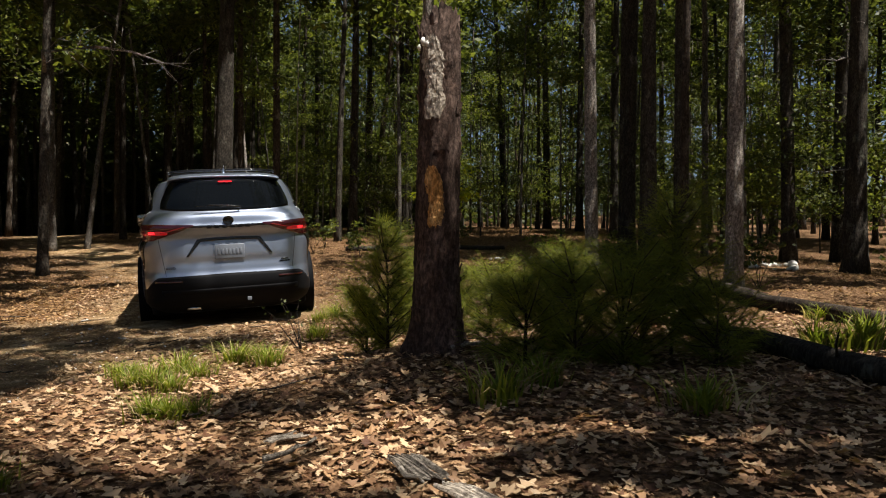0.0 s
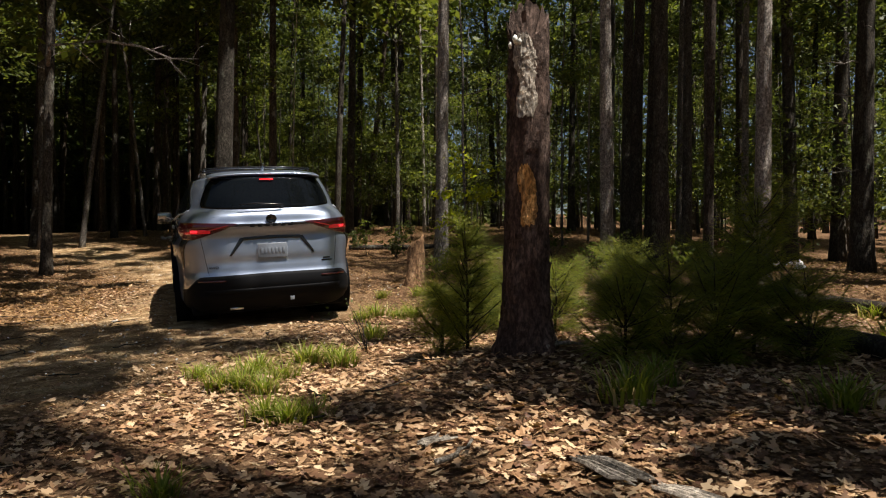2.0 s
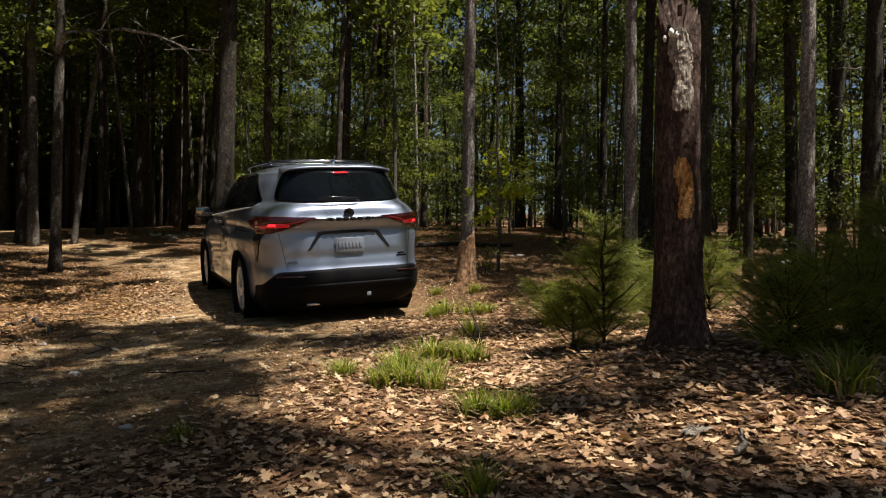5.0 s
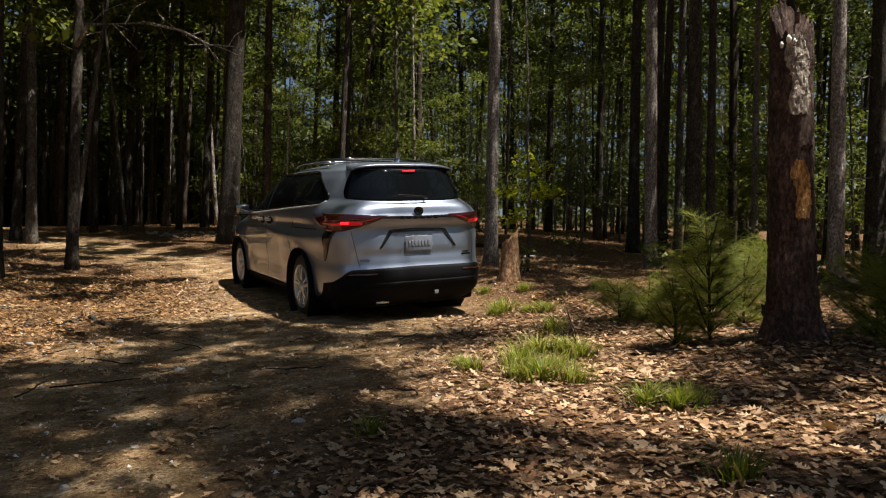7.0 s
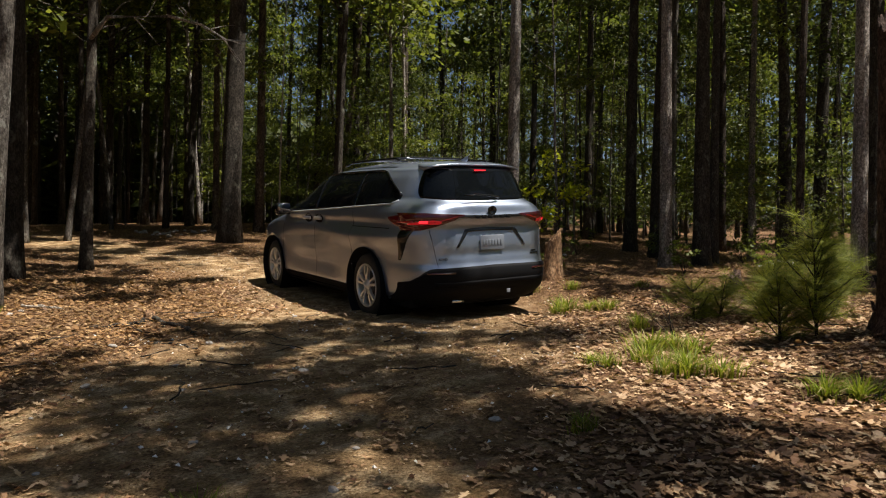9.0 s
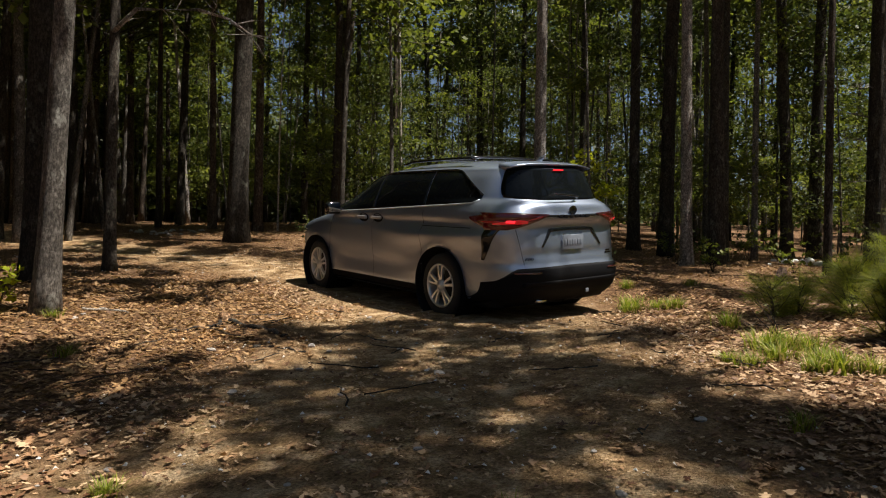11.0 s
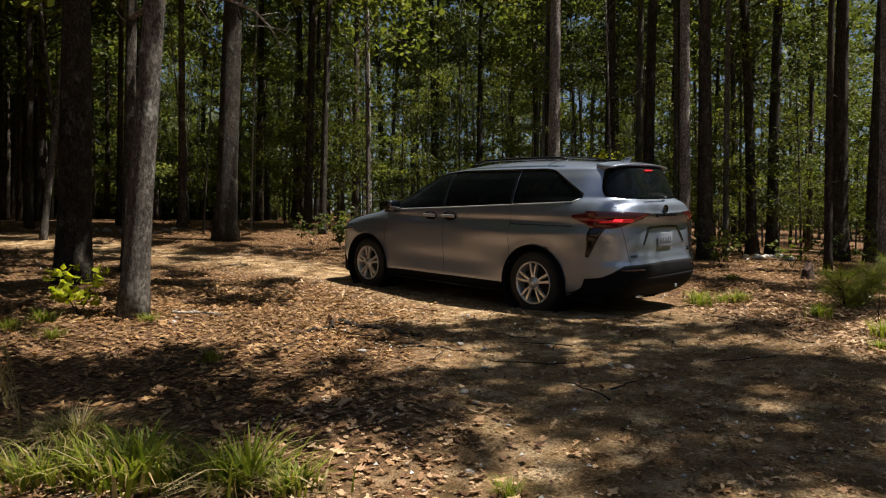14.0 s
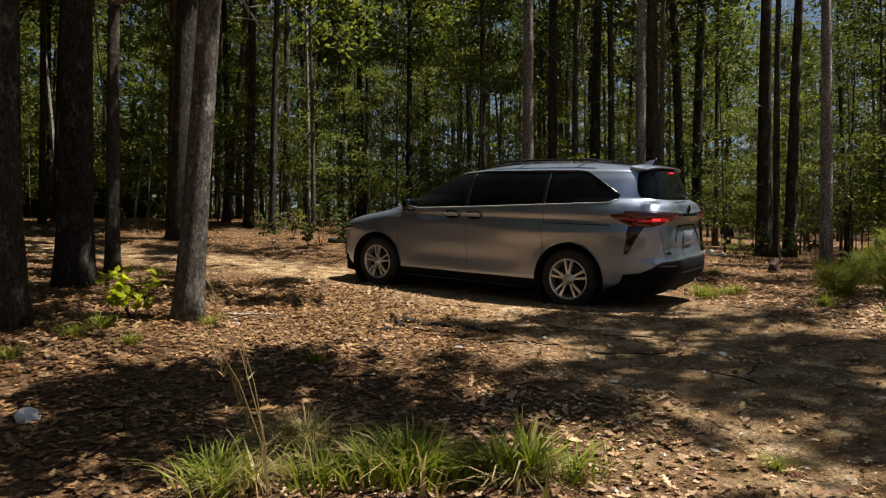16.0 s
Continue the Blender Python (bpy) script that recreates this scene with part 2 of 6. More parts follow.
def zg(x, y):
    """The ground's height: a gentle slope that rises ahead of the car and to its right, with a low verge and a few mounds beside the track."""
    a, b = 15 * np.tanh(np.asarray(x) / 15), 15 * np.tanh(np.asarray(y) / 15)
    z = 0.0372 + 0.0567 * a + 0.0419 * b - 0.00108 * a * a - 0.00064 * a * b + 0.00585 * b * b
    z = z + 0.10 * smooth01(a, 1.3, 2.2) * (1 - smooth01(a, 4, 9)) * smooth01(b, -4.5, -1.5) * (1 - smooth01(b, 2, 6))
    for mx, my, up, wide in ((1.15, -4.6, 0.14, 0.75), (-4.6, 3.2, 0.14, 1.9), (2.1, 0.35, 0.11, 0.7), (-1.0, -0.1, 0.03, 0.8)):
        z = z + up * np.exp(-(((np.asarray(x) - mx) ** 2 + (np.asarray(y) - my) ** 2) / wide ** 2))
    rough = 0.025 * np.sin(1.7 * a + 0.6 * b) * np.sin(1.3 * b - 0.4 * a) + 0.012 * np.sin(4.1 * a + 1.3) * np.sin(3.7 * b + 0.7 * a)
    near_car = np.exp(-((np.asarray(x) / 1.6) ** 2 + ((np.asarray(y) - 1.5) / 2.4) ** 2) ** 2)
    hill = 5.0 * smooth01(np.hypot(x, y), 34, 120)
    return z + rough * (1 - near_car) + hill


TRACK = ((-15.14, -14.67), (-8.96, -9.2), (-5.97, -6), (-3.72, -3.66), (-1.91, -1.69), (-0.47, 0.49), (-0.29, 3.04), (-1.04, 6.17), (-2.79, 10.23), (-4.72, 15.18), (-6.19, 23.19))


def bare_way(x, y):
    """Distance from the middle of the bare strip, which narrows under leaves beyond the car."""
    return off_track(x, y) + 0.75 * smooth01(np.asarray(y, float), 0.6, 3.2)


def off_track(x, y):
    """Distance from the middle of the dirt track."""
    x, y = np.asarray(x, float), np.asarray(y, float)
    d = np.full(np.broadcast(x, y).shape, 1e9)
    for (x0, y0), (x1, y1) in zip(TRACK, TRACK[1:]):
        ux, uy = x1 - x0, y1 - y0
        s = np.clip(((x - x0) * ux + (y - y0) * uy) / (ux * ux + uy * uy), 0, 1)
        d = np.minimum(d, np.hypot(x - x0 - s * ux, y - y0 - s * uy))
    return d

# ---- ground ----
def build_ground():
    fine = np.arange(-14, 20.01, 0.19)
    far = np.array([22, 25, 29, 34, 40, 48, 58, 72, 95, 130, 180, 260, 400, 700, 1200, 2500], float)
    xs = np.concatenate((-far[::-1] + 6, fine, far))
    X, Y = np.meshgrid(xs, xs, indexing="ij")
    Z = zg(X, Y)
    n = len(xs)
    idx = np.arange(n * n).reshape(n, n)
    quads = np.stack([idx[:-1, :-1], idx[1:, :-1], idx[1:, 1:], idx[:-1, 1:]], -1).reshape(-1, 4)
    me = quads_mesh("ground", np.stack([X, Y, Z], -1).reshape(-1, 3), quads, ground_material(), True)
    d = bare_way(X, Y).ravel()
    dirt = 1 - smooth01(d, 0.9, 2.3)
    at = me.attributes.new("dirt", "FLOAT", "POINT")
    at.data.foreach_set("value", dirt.astype(np.float32))
    tagged(new("ground", me), "forest floor of brown leaf litter with a sandy dirt track", "ground", kind="structure")


build_ground()


def lobed_leaf(rng, lobes=3):
    """Outline of one dry oak leaf, 1 long, as a fan round its midrib: verts and triangles."""
    edge = []
    for k in range(2 * lobes + 1):
        s = (k + 0.6) / (2 * lobes + 1.2)
        wid = math.sin(math.pi * min(0.97, s * 0.9 + 0.08)) * (0.38 if k % 2 == 0 else 0.13) * rng.uniform(0.8, 1.2)
        edge.append((s, wid))
    pts = [(0, 0)] + [p for s, w in edge for p in ((s + 0.04, w), (s, -w * rng.uniform(0.8, 1.15)))] + [(1, 0)]
    curl, twist = rng.uniform(-0.1, 0.55), rng.uniform(-0.4, 0.4)
    v = [(s - 0.5, w, curl * (w * w * 2.2 + (s - 0.5) ** 2 * 0.7) + twist * w * (s - 0.5)) for s, w in pts]
    n = len(edge)
    f = [(0, 2, 1), (2 * n - 1, 2 * n, 2 * n + 1)]
    for k in range(n - 1):
        f += [(2 * k + 1, 2 * k + 2, 2 * k + 4), (2 * k + 1, 2 * k + 4, 2 * k + 3)]
    return np.array(v), np.array(f)


def scatter(name, shapes, places, sizes, rng, material, tilt=0.5, lift=0.015, rest=None):
    """One mesh of many small shapes lying about."""
    vs, fs, off = [], [], 0
    pick = rng.integers(0, len(shapes), len(places))
    for k, (v, f) in enumerate(shapes):
        sel = np.where(pick == k)[0]
        m = len(sel)
        if not m:
            continue
        yaw, tx, ty = rng.uniform(0, 6.2832, m), rng.normal(0, tilt, m), rng.normal(0, tilt, m)
        s = sizes[sel]
        p = v[None] * s[:, None, None]
        c, q = np.cos(yaw)[:, None], np.sin(yaw)[:, None]
        x, y = p[..., 0] * c - p[..., 1] * q, p[..., 0] * q + p[..., 1] * c
        z = p[..., 2] + x * tx[:, None] + y * ty[:, None]
        w = places[sel]
        z0 = w[:, 2][:, None] - np.minimum(z.min(1), 0)[:, None] * 0.8 + lift * rng.uniform(0, 1, m)[:, None]
        vs.append(np.stack([x + w[:, 0][:, None], y + w[:, 1][:, None], z + z0], -1).reshape(-1, 3))
        fs.append((f[None] + (off + np.arange(m) * len(v))[:, None, None]).reshape(-1, 3))
        off += m * len(v)
    return quads_mesh(name, np.concatenate(vs), np.concatenate(fs), material)


def build_litter():
    rng = np.random.default_rng(5)
    fine = [lobed_leaf(rng, 3) for _ in range(14)] + [lobed_leaf(rng, 2) for _ in range(14)]
    rough = [(np.array([(-0.5, 0, 0), (0, 0.28, 0.1), (0.5, 0, 0.04), (0, -0.26, 0.12)]), np.array([(0, 3, 1), (1, 3, 2)]))]
    for name, shapes, n, lo, hi in (("leaf_litter", fine, 170000, 0.0, 6.0), ("far_leaf_litter", rough, 140000, 5.6, 30.0)):
        x, y = (rng.uniform(-11, 5, n), rng.uniform(-9.5, 5, n)) if lo == 0 else (rng.uniform(-11, 14, n), rng.uniform(-10, 19, n))
        d = bare_way(x, y)
        patch = np.sin(1.3 * x + 0.7 * y) * np.sin(0.9 * y - 1.1 * x + 1) + 0.6 * np.sin(2.9 * x + 1) * np.sin(2.3 * y)
        dense = 0.09 + 0.91 * smooth01(d + 0.35 * patch, 1.15, 2.3)
        dense = dense * (1 - 0.45 * (1 - smooth01(x, -5.2, -3.2)) * (1 - smooth01(y, 0.5, 3)))
        away = np.minimum(np.hypot(x + 0.5, y + 6.5), np.hypot(x + 5.5, y + 1))
        keep = (rng.uniform(0, 1, n) < dense) & (away > lo * rng.uniform(0.9, 1.1, n)) & (away < hi * rng.uniform(0.8, 1.1, n))
        keep &= ~((np.abs(x) < 1.05) & (y > -0.95) & (y < 3.95))
        x, y = x[keep], y[keep]
        places = np.stack([x, y, zg(x, y)], -1)
        sizes = (0.028 + 0.042 * rng.uniform(0, 1, len(x)) ** 1.3) * np.where(rng.uniform(0, 1, len(x)) < 0.06, 1.5, 1.0)
        trodden = (x < -2.0) & (y > -1.2) if lo == 0 else np.full(len(x), True)
        for mask, leaf, words in ((~trodden, DRY_LEAF, "curled dry brown oak leaves strewn over the forest floor"), (trodden, FAR_LEAF, "trodden brown leaves spread over the forest floor")):
            if mask.any():
                me = scatter(name, shapes, places[mask], sizes[mask], rng, leaf, 0.24, 0.02)
                tagged(new("leaf_litter", me), words, "leaves", kind="stuff")


def build_debris():
    """Crumbs of leaf, bark and quartz on the bare dirt."""
    rng = np.random.default_rng(15)
    flake = [(np.array([(-0.5, 0, 0), (0, 0.25 + 0.1 * k, 0.08), (0.5, 0, 0.03), (0, -0.2, 0.1)]), np.array([(0, 3, 1), (1, 3, 2)])) for k in range(3)]
    chip = [(np.array([(-0.5, -0.3, 0), (0.5, -0.35, 0), (0.05, 0.5, 0), (0.0, 0.0, 0.45)]), np.array([(0, 1, 3), (1, 2, 3), (2, 0, 3)]))]
    for name, shapes, n, lo, hi, mat, words in (("leaf_crumbs", flake, 85000, 0.012, 0.045, DRY_LEAF, "crumbs of dry leaf and bark on the dirt"), ("quartz_gravel", chip, 4200, 0.008, 0.03, WHITE_STONE, "pale quartz grit scattered over the dirt track")):
        x, y = rng.uniform(-9, 3, n), rng.uniform(-8, 9, n)
        keep = (off_track(x, y) < 2.6) & ~((np.abs(x) < 1.05) & (y > -0.95) & (y < 3.95))
        x, y = x[keep], y[keep]
        me = scatter(name, shapes, np.stack([x, y, zg(x, y)], -1), lo + (hi - lo) * rng.uniform(0, 1, len(x)) ** 2, rng, mat, 0.25, 0.004)
        tagged(new(name, me), words, "debris", kind="stuff")


build_litter()
build_debris()

# ---- trees ----
def sprays(rng, centres, per, spread, lo, hi, flat=0.45, tri=False):
    """Leaves round many centres: each a bent diamond of four corners."""
    c = np.repeat(np.asarray(centres), per, 0)
    n = len(c)
    p = c + rng.normal(0, 1, (n, 3)) * np.array([spread, spread, spread * flat])
    yaw, s = rng.uniform(0, 6.2832, n), rng.uniform(lo, hi, n)
    pit, rol = rng.normal(0, 0.6, n), rng.normal(0, 0.6, n)
    u = np.stack([np.cos(yaw) * np.cos(pit), np.sin(yaw) * np.cos(pit), np.sin(pit)], -1) * s[:, None]
    w = np.stack([-np.sin(yaw) * np.cos(rol), np.cos(yaw) * np.cos(rol), np.sin(rol)], -1) * (s * 0.36)[:, None]
    sag = np.stack([np.zeros(n), np.zeros(n), -0.12 * s], -1)
    if tri:
        v = np.stack([p - u * 0.5 - w * 0.5, p + u * 0.5 + sag, p + w * 1.1 + sag], 1).reshape(-1, 3)
        return v, np.arange(3 * n).reshape(-1, 3)
    v = np.stack([p - u * 0.5, p + w + u * 0.05 + sag, p + u * 0.5 + sag * 1.5, p - w + u * 0.05 + sag], 1).reshape(-1, 3)
    q = np.arange(4 * n).reshape(-1, 4)
    return v, q


def limbs_of(rng, spots, length, r, rise, sides=5, bends=3):
    """Bent tapering limbs from spots of (x, y, z); gives their tubes and the places along them where leaves sit."""
    tubes, tips = [], []
    for x, y, z, k in spots:
        yaw = rng.uniform(0, 6.2832)
        ln = length * k * rng.uniform(0.6, 1.15)
        p, dx = Vector((x, y, z)), Vector((math.cos(yaw), math.sin(yaw), rise * rng.uniform(0.4, 1.5))).normalized()
        rings = [(p.copy(), r * k)]
        for b in range(bends):
            dx = (dx + Vector(rng.normal(0, 0.22, 3))).normalized()
            p = p + dx * ln / bends
            rings.append((p.copy(), r * k * (1 - (b + 1) / (bends + 0.4))))
            if b:
                tips.append(tuple(p))
                tips.append(tuple(p - dx * ln / bends * 0.5 + Vector(rng.normal(0, 0.12 * ln, 3))))
        tubes.append(tube(rings, sides, 0, None, False))
    return tubes, tips


def trunk_bits(rng, height, r, lean=(0, 0), sides=12, rings=14, flare=0.5, wob=0.09, bend=0.012):
    out = []
    ph = rng.uniform(0, 6.28, 2)
    for k in range(rings + 1):
        s = (k / rings) ** 1.5
        z = s * height - 0.25 * (k == 0)
        rad = r * (1 - 0.72 * s) * (1 + flare * math.exp(-max(z, 0) / (1.6 * r)))
        bx, by = bend * height * math.sin(2.6 * s + ph[0]) - bend * height * math.sin(ph[0]), bend * height * math.sin(2.1 * s + ph[1]) - bend * height * math.sin(ph[1])
        out.append(((lean[0] * z + bx * s, lean[1] * z + by * s, z), rad))
    return out, tube(out, sides, wob, rng)


def make_tree(name, rng, height, r, lean=(0, 0), bk=None, leaf=None, low=0.45, reach=2.4, limbs=26, per=40, size=(0.13, 0.24), spread=0.5, sides=12, dead=0, rise=0.4, flare=0.5, flat=0.45, fine=False):
    """Meshes of a tree: trunk and limbs, crown."""
    rings, t = trunk_bits(rng, height, r, lean, sides, 14 if sides > 8 else 9, flare)
    spots = []
    for _ in range(limbs):
        h = rng.uniform(low, 0.98)
        k = min(int(h ** (1 / 1.5) * (len(rings) - 1)), len(rings) - 2)
        (c0, _), (c1, _) = rings[k], rings[k + 1]
        f = (h * height - c0[2]) / max(c1[2] - c0[2], 1e-6)
        spots.append((c0[0] + (c1[0] - c0[0]) * f, c0[1] + (c1[1] - c0[1]) * f, h * height, 0.35 + 0.65 * math.sin(math.pi * min(1, (1.06 - h) / (1.06 - low) * 0.62))))
    tubes, tips = limbs_of(rng, spots, reach, r * 0.3, rise)
    snags = []
    for _ in range(dead):
        h = rng.uniform(0.12, low)
        snags.append((lean[0] * h * height, lean[1] * h * height, h * height, 0.5))
    if snags:
        tubes += limbs_of(rng, snags, 1.3, r * 0.16, 0.1, 4)[0]
    trunk = mesh_of(name + "_trunk", *join([t] + tubes), bk, True)
    v, q = sprays(rng, tips, per, spread, *size, flat, fine)
    crown = quads_mesh(name + "_crown", v, q, leaf)
    return trunk, crown


def plant(name, meshes, m, label, category="tree", group=""):
    e = base(name, m, label, category, group)
    part("trunk", meshes[0], e)
    part("crown", meshes[1], e, "")
    return e


rng = np.random.default_rng(11)
# standing trees: name, x, y, trunk diameter, height, lean in x and y, bark, words
STANDS = (
    ("oak_tree", 0.25, 10, 0.50, 17, 0.012, -0.012, BARK_OAK, "tall oak with grey furrowed bark and flared foot beside the track"),
    ("pine_tree", 3.65, 3.15, 0.25, 18, -0.004, 0.0, BARK_PALE, "slender straight pine with scaly grey-brown bark"),
    ("pine_tree", 6.25, -1.8, 0.215, 18, 0.004, -0.004, BARK_PALE, "pale scaly-barked pine standing among leaf litter"),
    ("pine_tree", 6.39, 1.83, 0.24, 17, -0.012, 0.004, BARK_PALE, "slender pine with a pale sunlit edge of bark"),
    ("oak_tree", -4.57, 2.22, 0.25, 14, 0.036, -0.054, BARK_GREY, "leaning grey-barked young oak at the edge of the track"),
    ("oak_tree", -4.39, 4.93, 0.40, 16, 0.01, -0.01, BARK_OAK, "thick dark oak trunk in deep shade"),
    ("oak_tree", -3.21, 6.28, 0.20, 14, 0.0, 0.01, BARK_OAK, "dark young oak trunk standing in leaf litter"),
    ("oak_tree", -5.89, 3.08, 0.40, 17, -0.01, 0.0, BARK_OAK, "broad dark oak with rough bark and spreading roots"),
    ("oak_tree", 0.95, 17.45, 0.27, 16, 0.01, 0.0, BARK_OAK, "dark straight oak trunk back in the woods"),
    ("pine_tree", -1.39, 19.07, 0.28, 18, 0.0, 0.0, BARK_PINE, "grey pine trunk back in the woods"),
    ("oak_tree", -4.04, 11.87, 0.26, 15, -0.01, 0.02, BARK_GREY, "grey oak trunk in shade beyond the track"),
    ("oak_tree", -3.13, 11.53, 0.15, 10, 0.09, 0.03, BARK_GREY, "thin grey trunk leaning over in the shade"),
    ("oak_tree", -4.43, 12.98, 0.24, 15, 0.02, 0.0, BARK_OAK, "dark oak trunk in the shaded woods"),
    ("pine_tree", 0.09, 20.87, 0.27, 18, 0.0, 0.0, BARK_PINE, "grey pine trunk deep in the woods"),
    ("oak_tree", 3.51, 10.87, 0.20, 14, 0.01, 0.0, BARK_OAK, "dark oak trunk behind the car"),
    ("pine_tree", 6.67, 20.14, 0.3, 18, 0.0, 0.0, BARK_PINE, "pine trunk deep in the woods"),
    ("oak_tree", 7.43, 17.08, 0.24, 15, 0.0, 0.0, BARK_OAK, "oak trunk back in the woods"),
    ("pine_tree", 8.88, 16.63, 0.28, 18, 0.0, 0.0, BARK_PINE, "straight pine trunk back in the woods"),
    ("oak_tree", 14.12, 17.68, 0.34, 17, 0.0, 0.0, BARK_OAK, "dark oak trunk deep in the woods"),
    ("oak_tree", 14, 14.8, 0.3, 16, 0.0, 0.0, BARK_OAK, "dark oak trunk deep in the woods"),
    ("oak_tree", 8.76, 20.76, 0.25, 15, 0.0, 0.0, BARK_OAK, "oak trunk deep in the woods"),
    ("oak_tree", 5.57, 11.51, 0.14, 11, 0.0, 0.0, BARK_GREY, "thin grey trunk behind the car"),
    ("oak_tree", 9.88, 5.85, 0.32, 17, 0.0, 0.0, BARK_OAK, "thick dark oak trunk beyond the clearing"),
    ("oak_tree", 8.68, 3.97, 0.30, 16, 0.0, 0.0, BARK_OAK, "dark oak trunk beyond the clearing"),
    ("pine_tree", 11.8, 6.05, 0.24, 18, 0.0, 0.0, BARK_GREY, "pale pine trunk beyond the clearing"),
    ("pine_tree", 11.32, 4.58, 0.16, 15, 0.0, 0.0, BARK_GREY, "thin pale trunk beyond the clearing"),
    ("oak_tree", 13.57, 2.75, 0.34, 17, 0.006, -0.006, BARK_OAK, "dark oak trunk beside the fallen log"),
    ("oak_tree", 11.0, 0.25, 0.38, 16, 0.0, 0.0, BARK_OAK, "dark oak trunk in a close pair"),
    ("pine_tree", 12.35, 24.19, 0.3, 18, 0.0, 0.0, BARK_PINE, "pine trunk deep in the woods"),
    ("oak_tree", 12.38, 9.99, 0.28, 16, 0.0, 0.0, BARK_OAK, "dark oak trunk among undergrowth"),
    ("pine_tree", 13.25, 5.4, 0.25, 18, 0.0, 0.0, BARK_PINE, "pine trunk among undergrowth"),
    ("oak_tree", 9.34, 4.33, 0.22, 15, 0.01, 0.0, BARK_OAK, "dark oak trunk beyond the clearing"),
    ("pine_tree", 10.84, 2.91, 0.16, 17, 0.0, 0.0, BARK_PALE, "pine trunk beyond the clearing"),
    ("oak_tree", 7.79, 2.05, 0.33, 16, 0.0, 0.01, BARK_OAK, "dark oak trunk at the edge of the clearing"),
    ("oak_tree", 11.77, -0.22, 0.3, 17, 0.02, -0.02, BARK_OAK, "dark oak trunk against the bright sky"),
    ("pine_tree", 8.88, 2.55, 0.2, 17, 0.0, 0.0, BARK_GREY, "grey pine trunk at the edge of the clearing"),
    ("pine_tree", 6.14, -0.95, 0.13, 16, 0.0, 0.0, BARK_PINE, "pine trunk at the edge of the clearing"),
)
STOOD = {}
for name, x, y, dia, h, lx, ly, bk, words in STANDS:
    oak = name == "oak_tree"
    near = x < 9.2 and y < 6
    meshes = make_tree(name, rng, h, dia / 2, (lx, ly), bk, LEAF_SPRING if oak else NEEDLE, 0.5 if oak else 0.58, 2.4 if oak else 1.8, 12 if near else 20, 9 if near else 18, (0.16, 0.3), 0.5, 18, dead=3 if y > 5 else 1, rise=0.5 if oak else 0.15)
    STOOD[x, y] = plant(name, meshes, pose(x, y, float(zg(x, y)), 0, 0, 0), words)

# tall oaks beside the clearing and boughs on standing trees, added out of view: leaf clumps high over the track shade
# the SHADED spots, the sun comes through between
HOSTS = ((4.51, -6.31, 0.36), (2.57, -10.39, 0.32), (-4, -11.24, 0.3), (-4.57, 2.22, 0), (-4.39, 4.93, 0), (3.65, 3.15, 0), (-4.04, 11.87, 0), (-1.39, 19.07, 0), (0.25, 10, 0))
SHADED = ((-1.72, -1.39), (-1.71, -2.84), (-0.09, -5.25), (0.47, -4.72), (-0.27, -6.39), (0.1, -6.18), (0.93, -5.23), (1.62, -5.44), (3.15, -4.94), (2.12, -6.99), (0.93, -7.37),
          (-3.84, -2.19), (-2.21, -0.97), (-2.28, -3.05), (-2.27, -4.33), (-2.72, 0.3), (-0.95, -1.84), (-4.27, -0.58), (-2.45, -4.93), (-3.32, -4.45), (-5.16, -0.31), (-3.96, -1.39),
          (-2.79, -1.22), (-1.29, -1.18), (-2.87, -2.58), (-1.62, -2.54), (-0.19, -2.27), (-3.34, -3.27), (-4.81, -2.55), (-6.08, 0.44), (-3.47, -1.6), (-6.77, 0.33), (2.23, -5.13), (-5.37, -3.61),
          (2.77, -6.25), (2.39, -7.57), (3.32, -5.84), (2.7, -4.49), (1.75, -7.86), (-4.4, -3.16), (-3.25, -2.78), (-2.75, -3.65), (-2.97, -2), (-2.1, -2.08), (-1.61, -3.42), (-4.74, -1.55), (-5.44, -0.89), (-3.71, -4.05))
SHADED += ((3.04, -6.72), (2.49, -6.01), (3.59, -6.2), (2.04, -5.88), (4.05, -6.02), (3.67, -7.49), (0.56, -7.57), (-3.51, 4.59), (-4.58, 3.44), (-2.44, 5.77), (-3.06, 2.71), (-1.9, 4.09), (-4.1, 6.88), (-2.82, 7.99), (-4.79, 0.27), (-5.69, 0.7), (-3.59, 3.62), (-3.08, 6.66), (-1.68, 7.34))
SHADED += ((1.12, -4.55), (1.95, -4.8), (2.32, -4.81), (2.6, -4.65), (1.63, -4.91), (-6.05, -0.51), (-5.74, -0.96), (-5.52, -1.49), (-5.31, -2.02), (-5.81, -1.67), (-6.35, -0.16))
spot_rng = np.random.default_rng(90)
for _ in range(75):
    sx, sy = spot_rng.uniform(-9, -1.2), spot_rng.uniform(3.2, 13)
    if off_track(sx, sy) > 1.5:
        SHADED += ((float(sx), float(sy)),)
for _ in range(55):
    SHADED += ((float(spot_rng.uniform(-6, 0.3)), float(spot_rng.uniform(8, 19))),)
for _ in range(10):
    SHADED += ((float(spot_rng.uniform(2.6, 7.5)), float(spot_rng.uniform(-1.5, 3.5))),)
for _ in range(16):
    SHADED += ((float(spot_rng.uniform(2.2, 5.5)), float(spot_rng.uniform(-2.8, 2.2))),)
for _ in range(70):
    SHADED += ((float(spot_rng.uniform(-9, 1)), float(spot_rng.uniform(9, 27))),)
SHADED += ((2.0, -5.0), (2.45, -5.05), (2.75, -5.1), (2.15, -4.55), (2.65, -5.45), (1.8, -4.6), (2.9, -4.75), (2.4, -4.4))
for _ in range(16):
    SHADED += ((float(spot_rng.uniform(4.5, 9)), float(spot_rng.uniform(-2, 3.5))),)
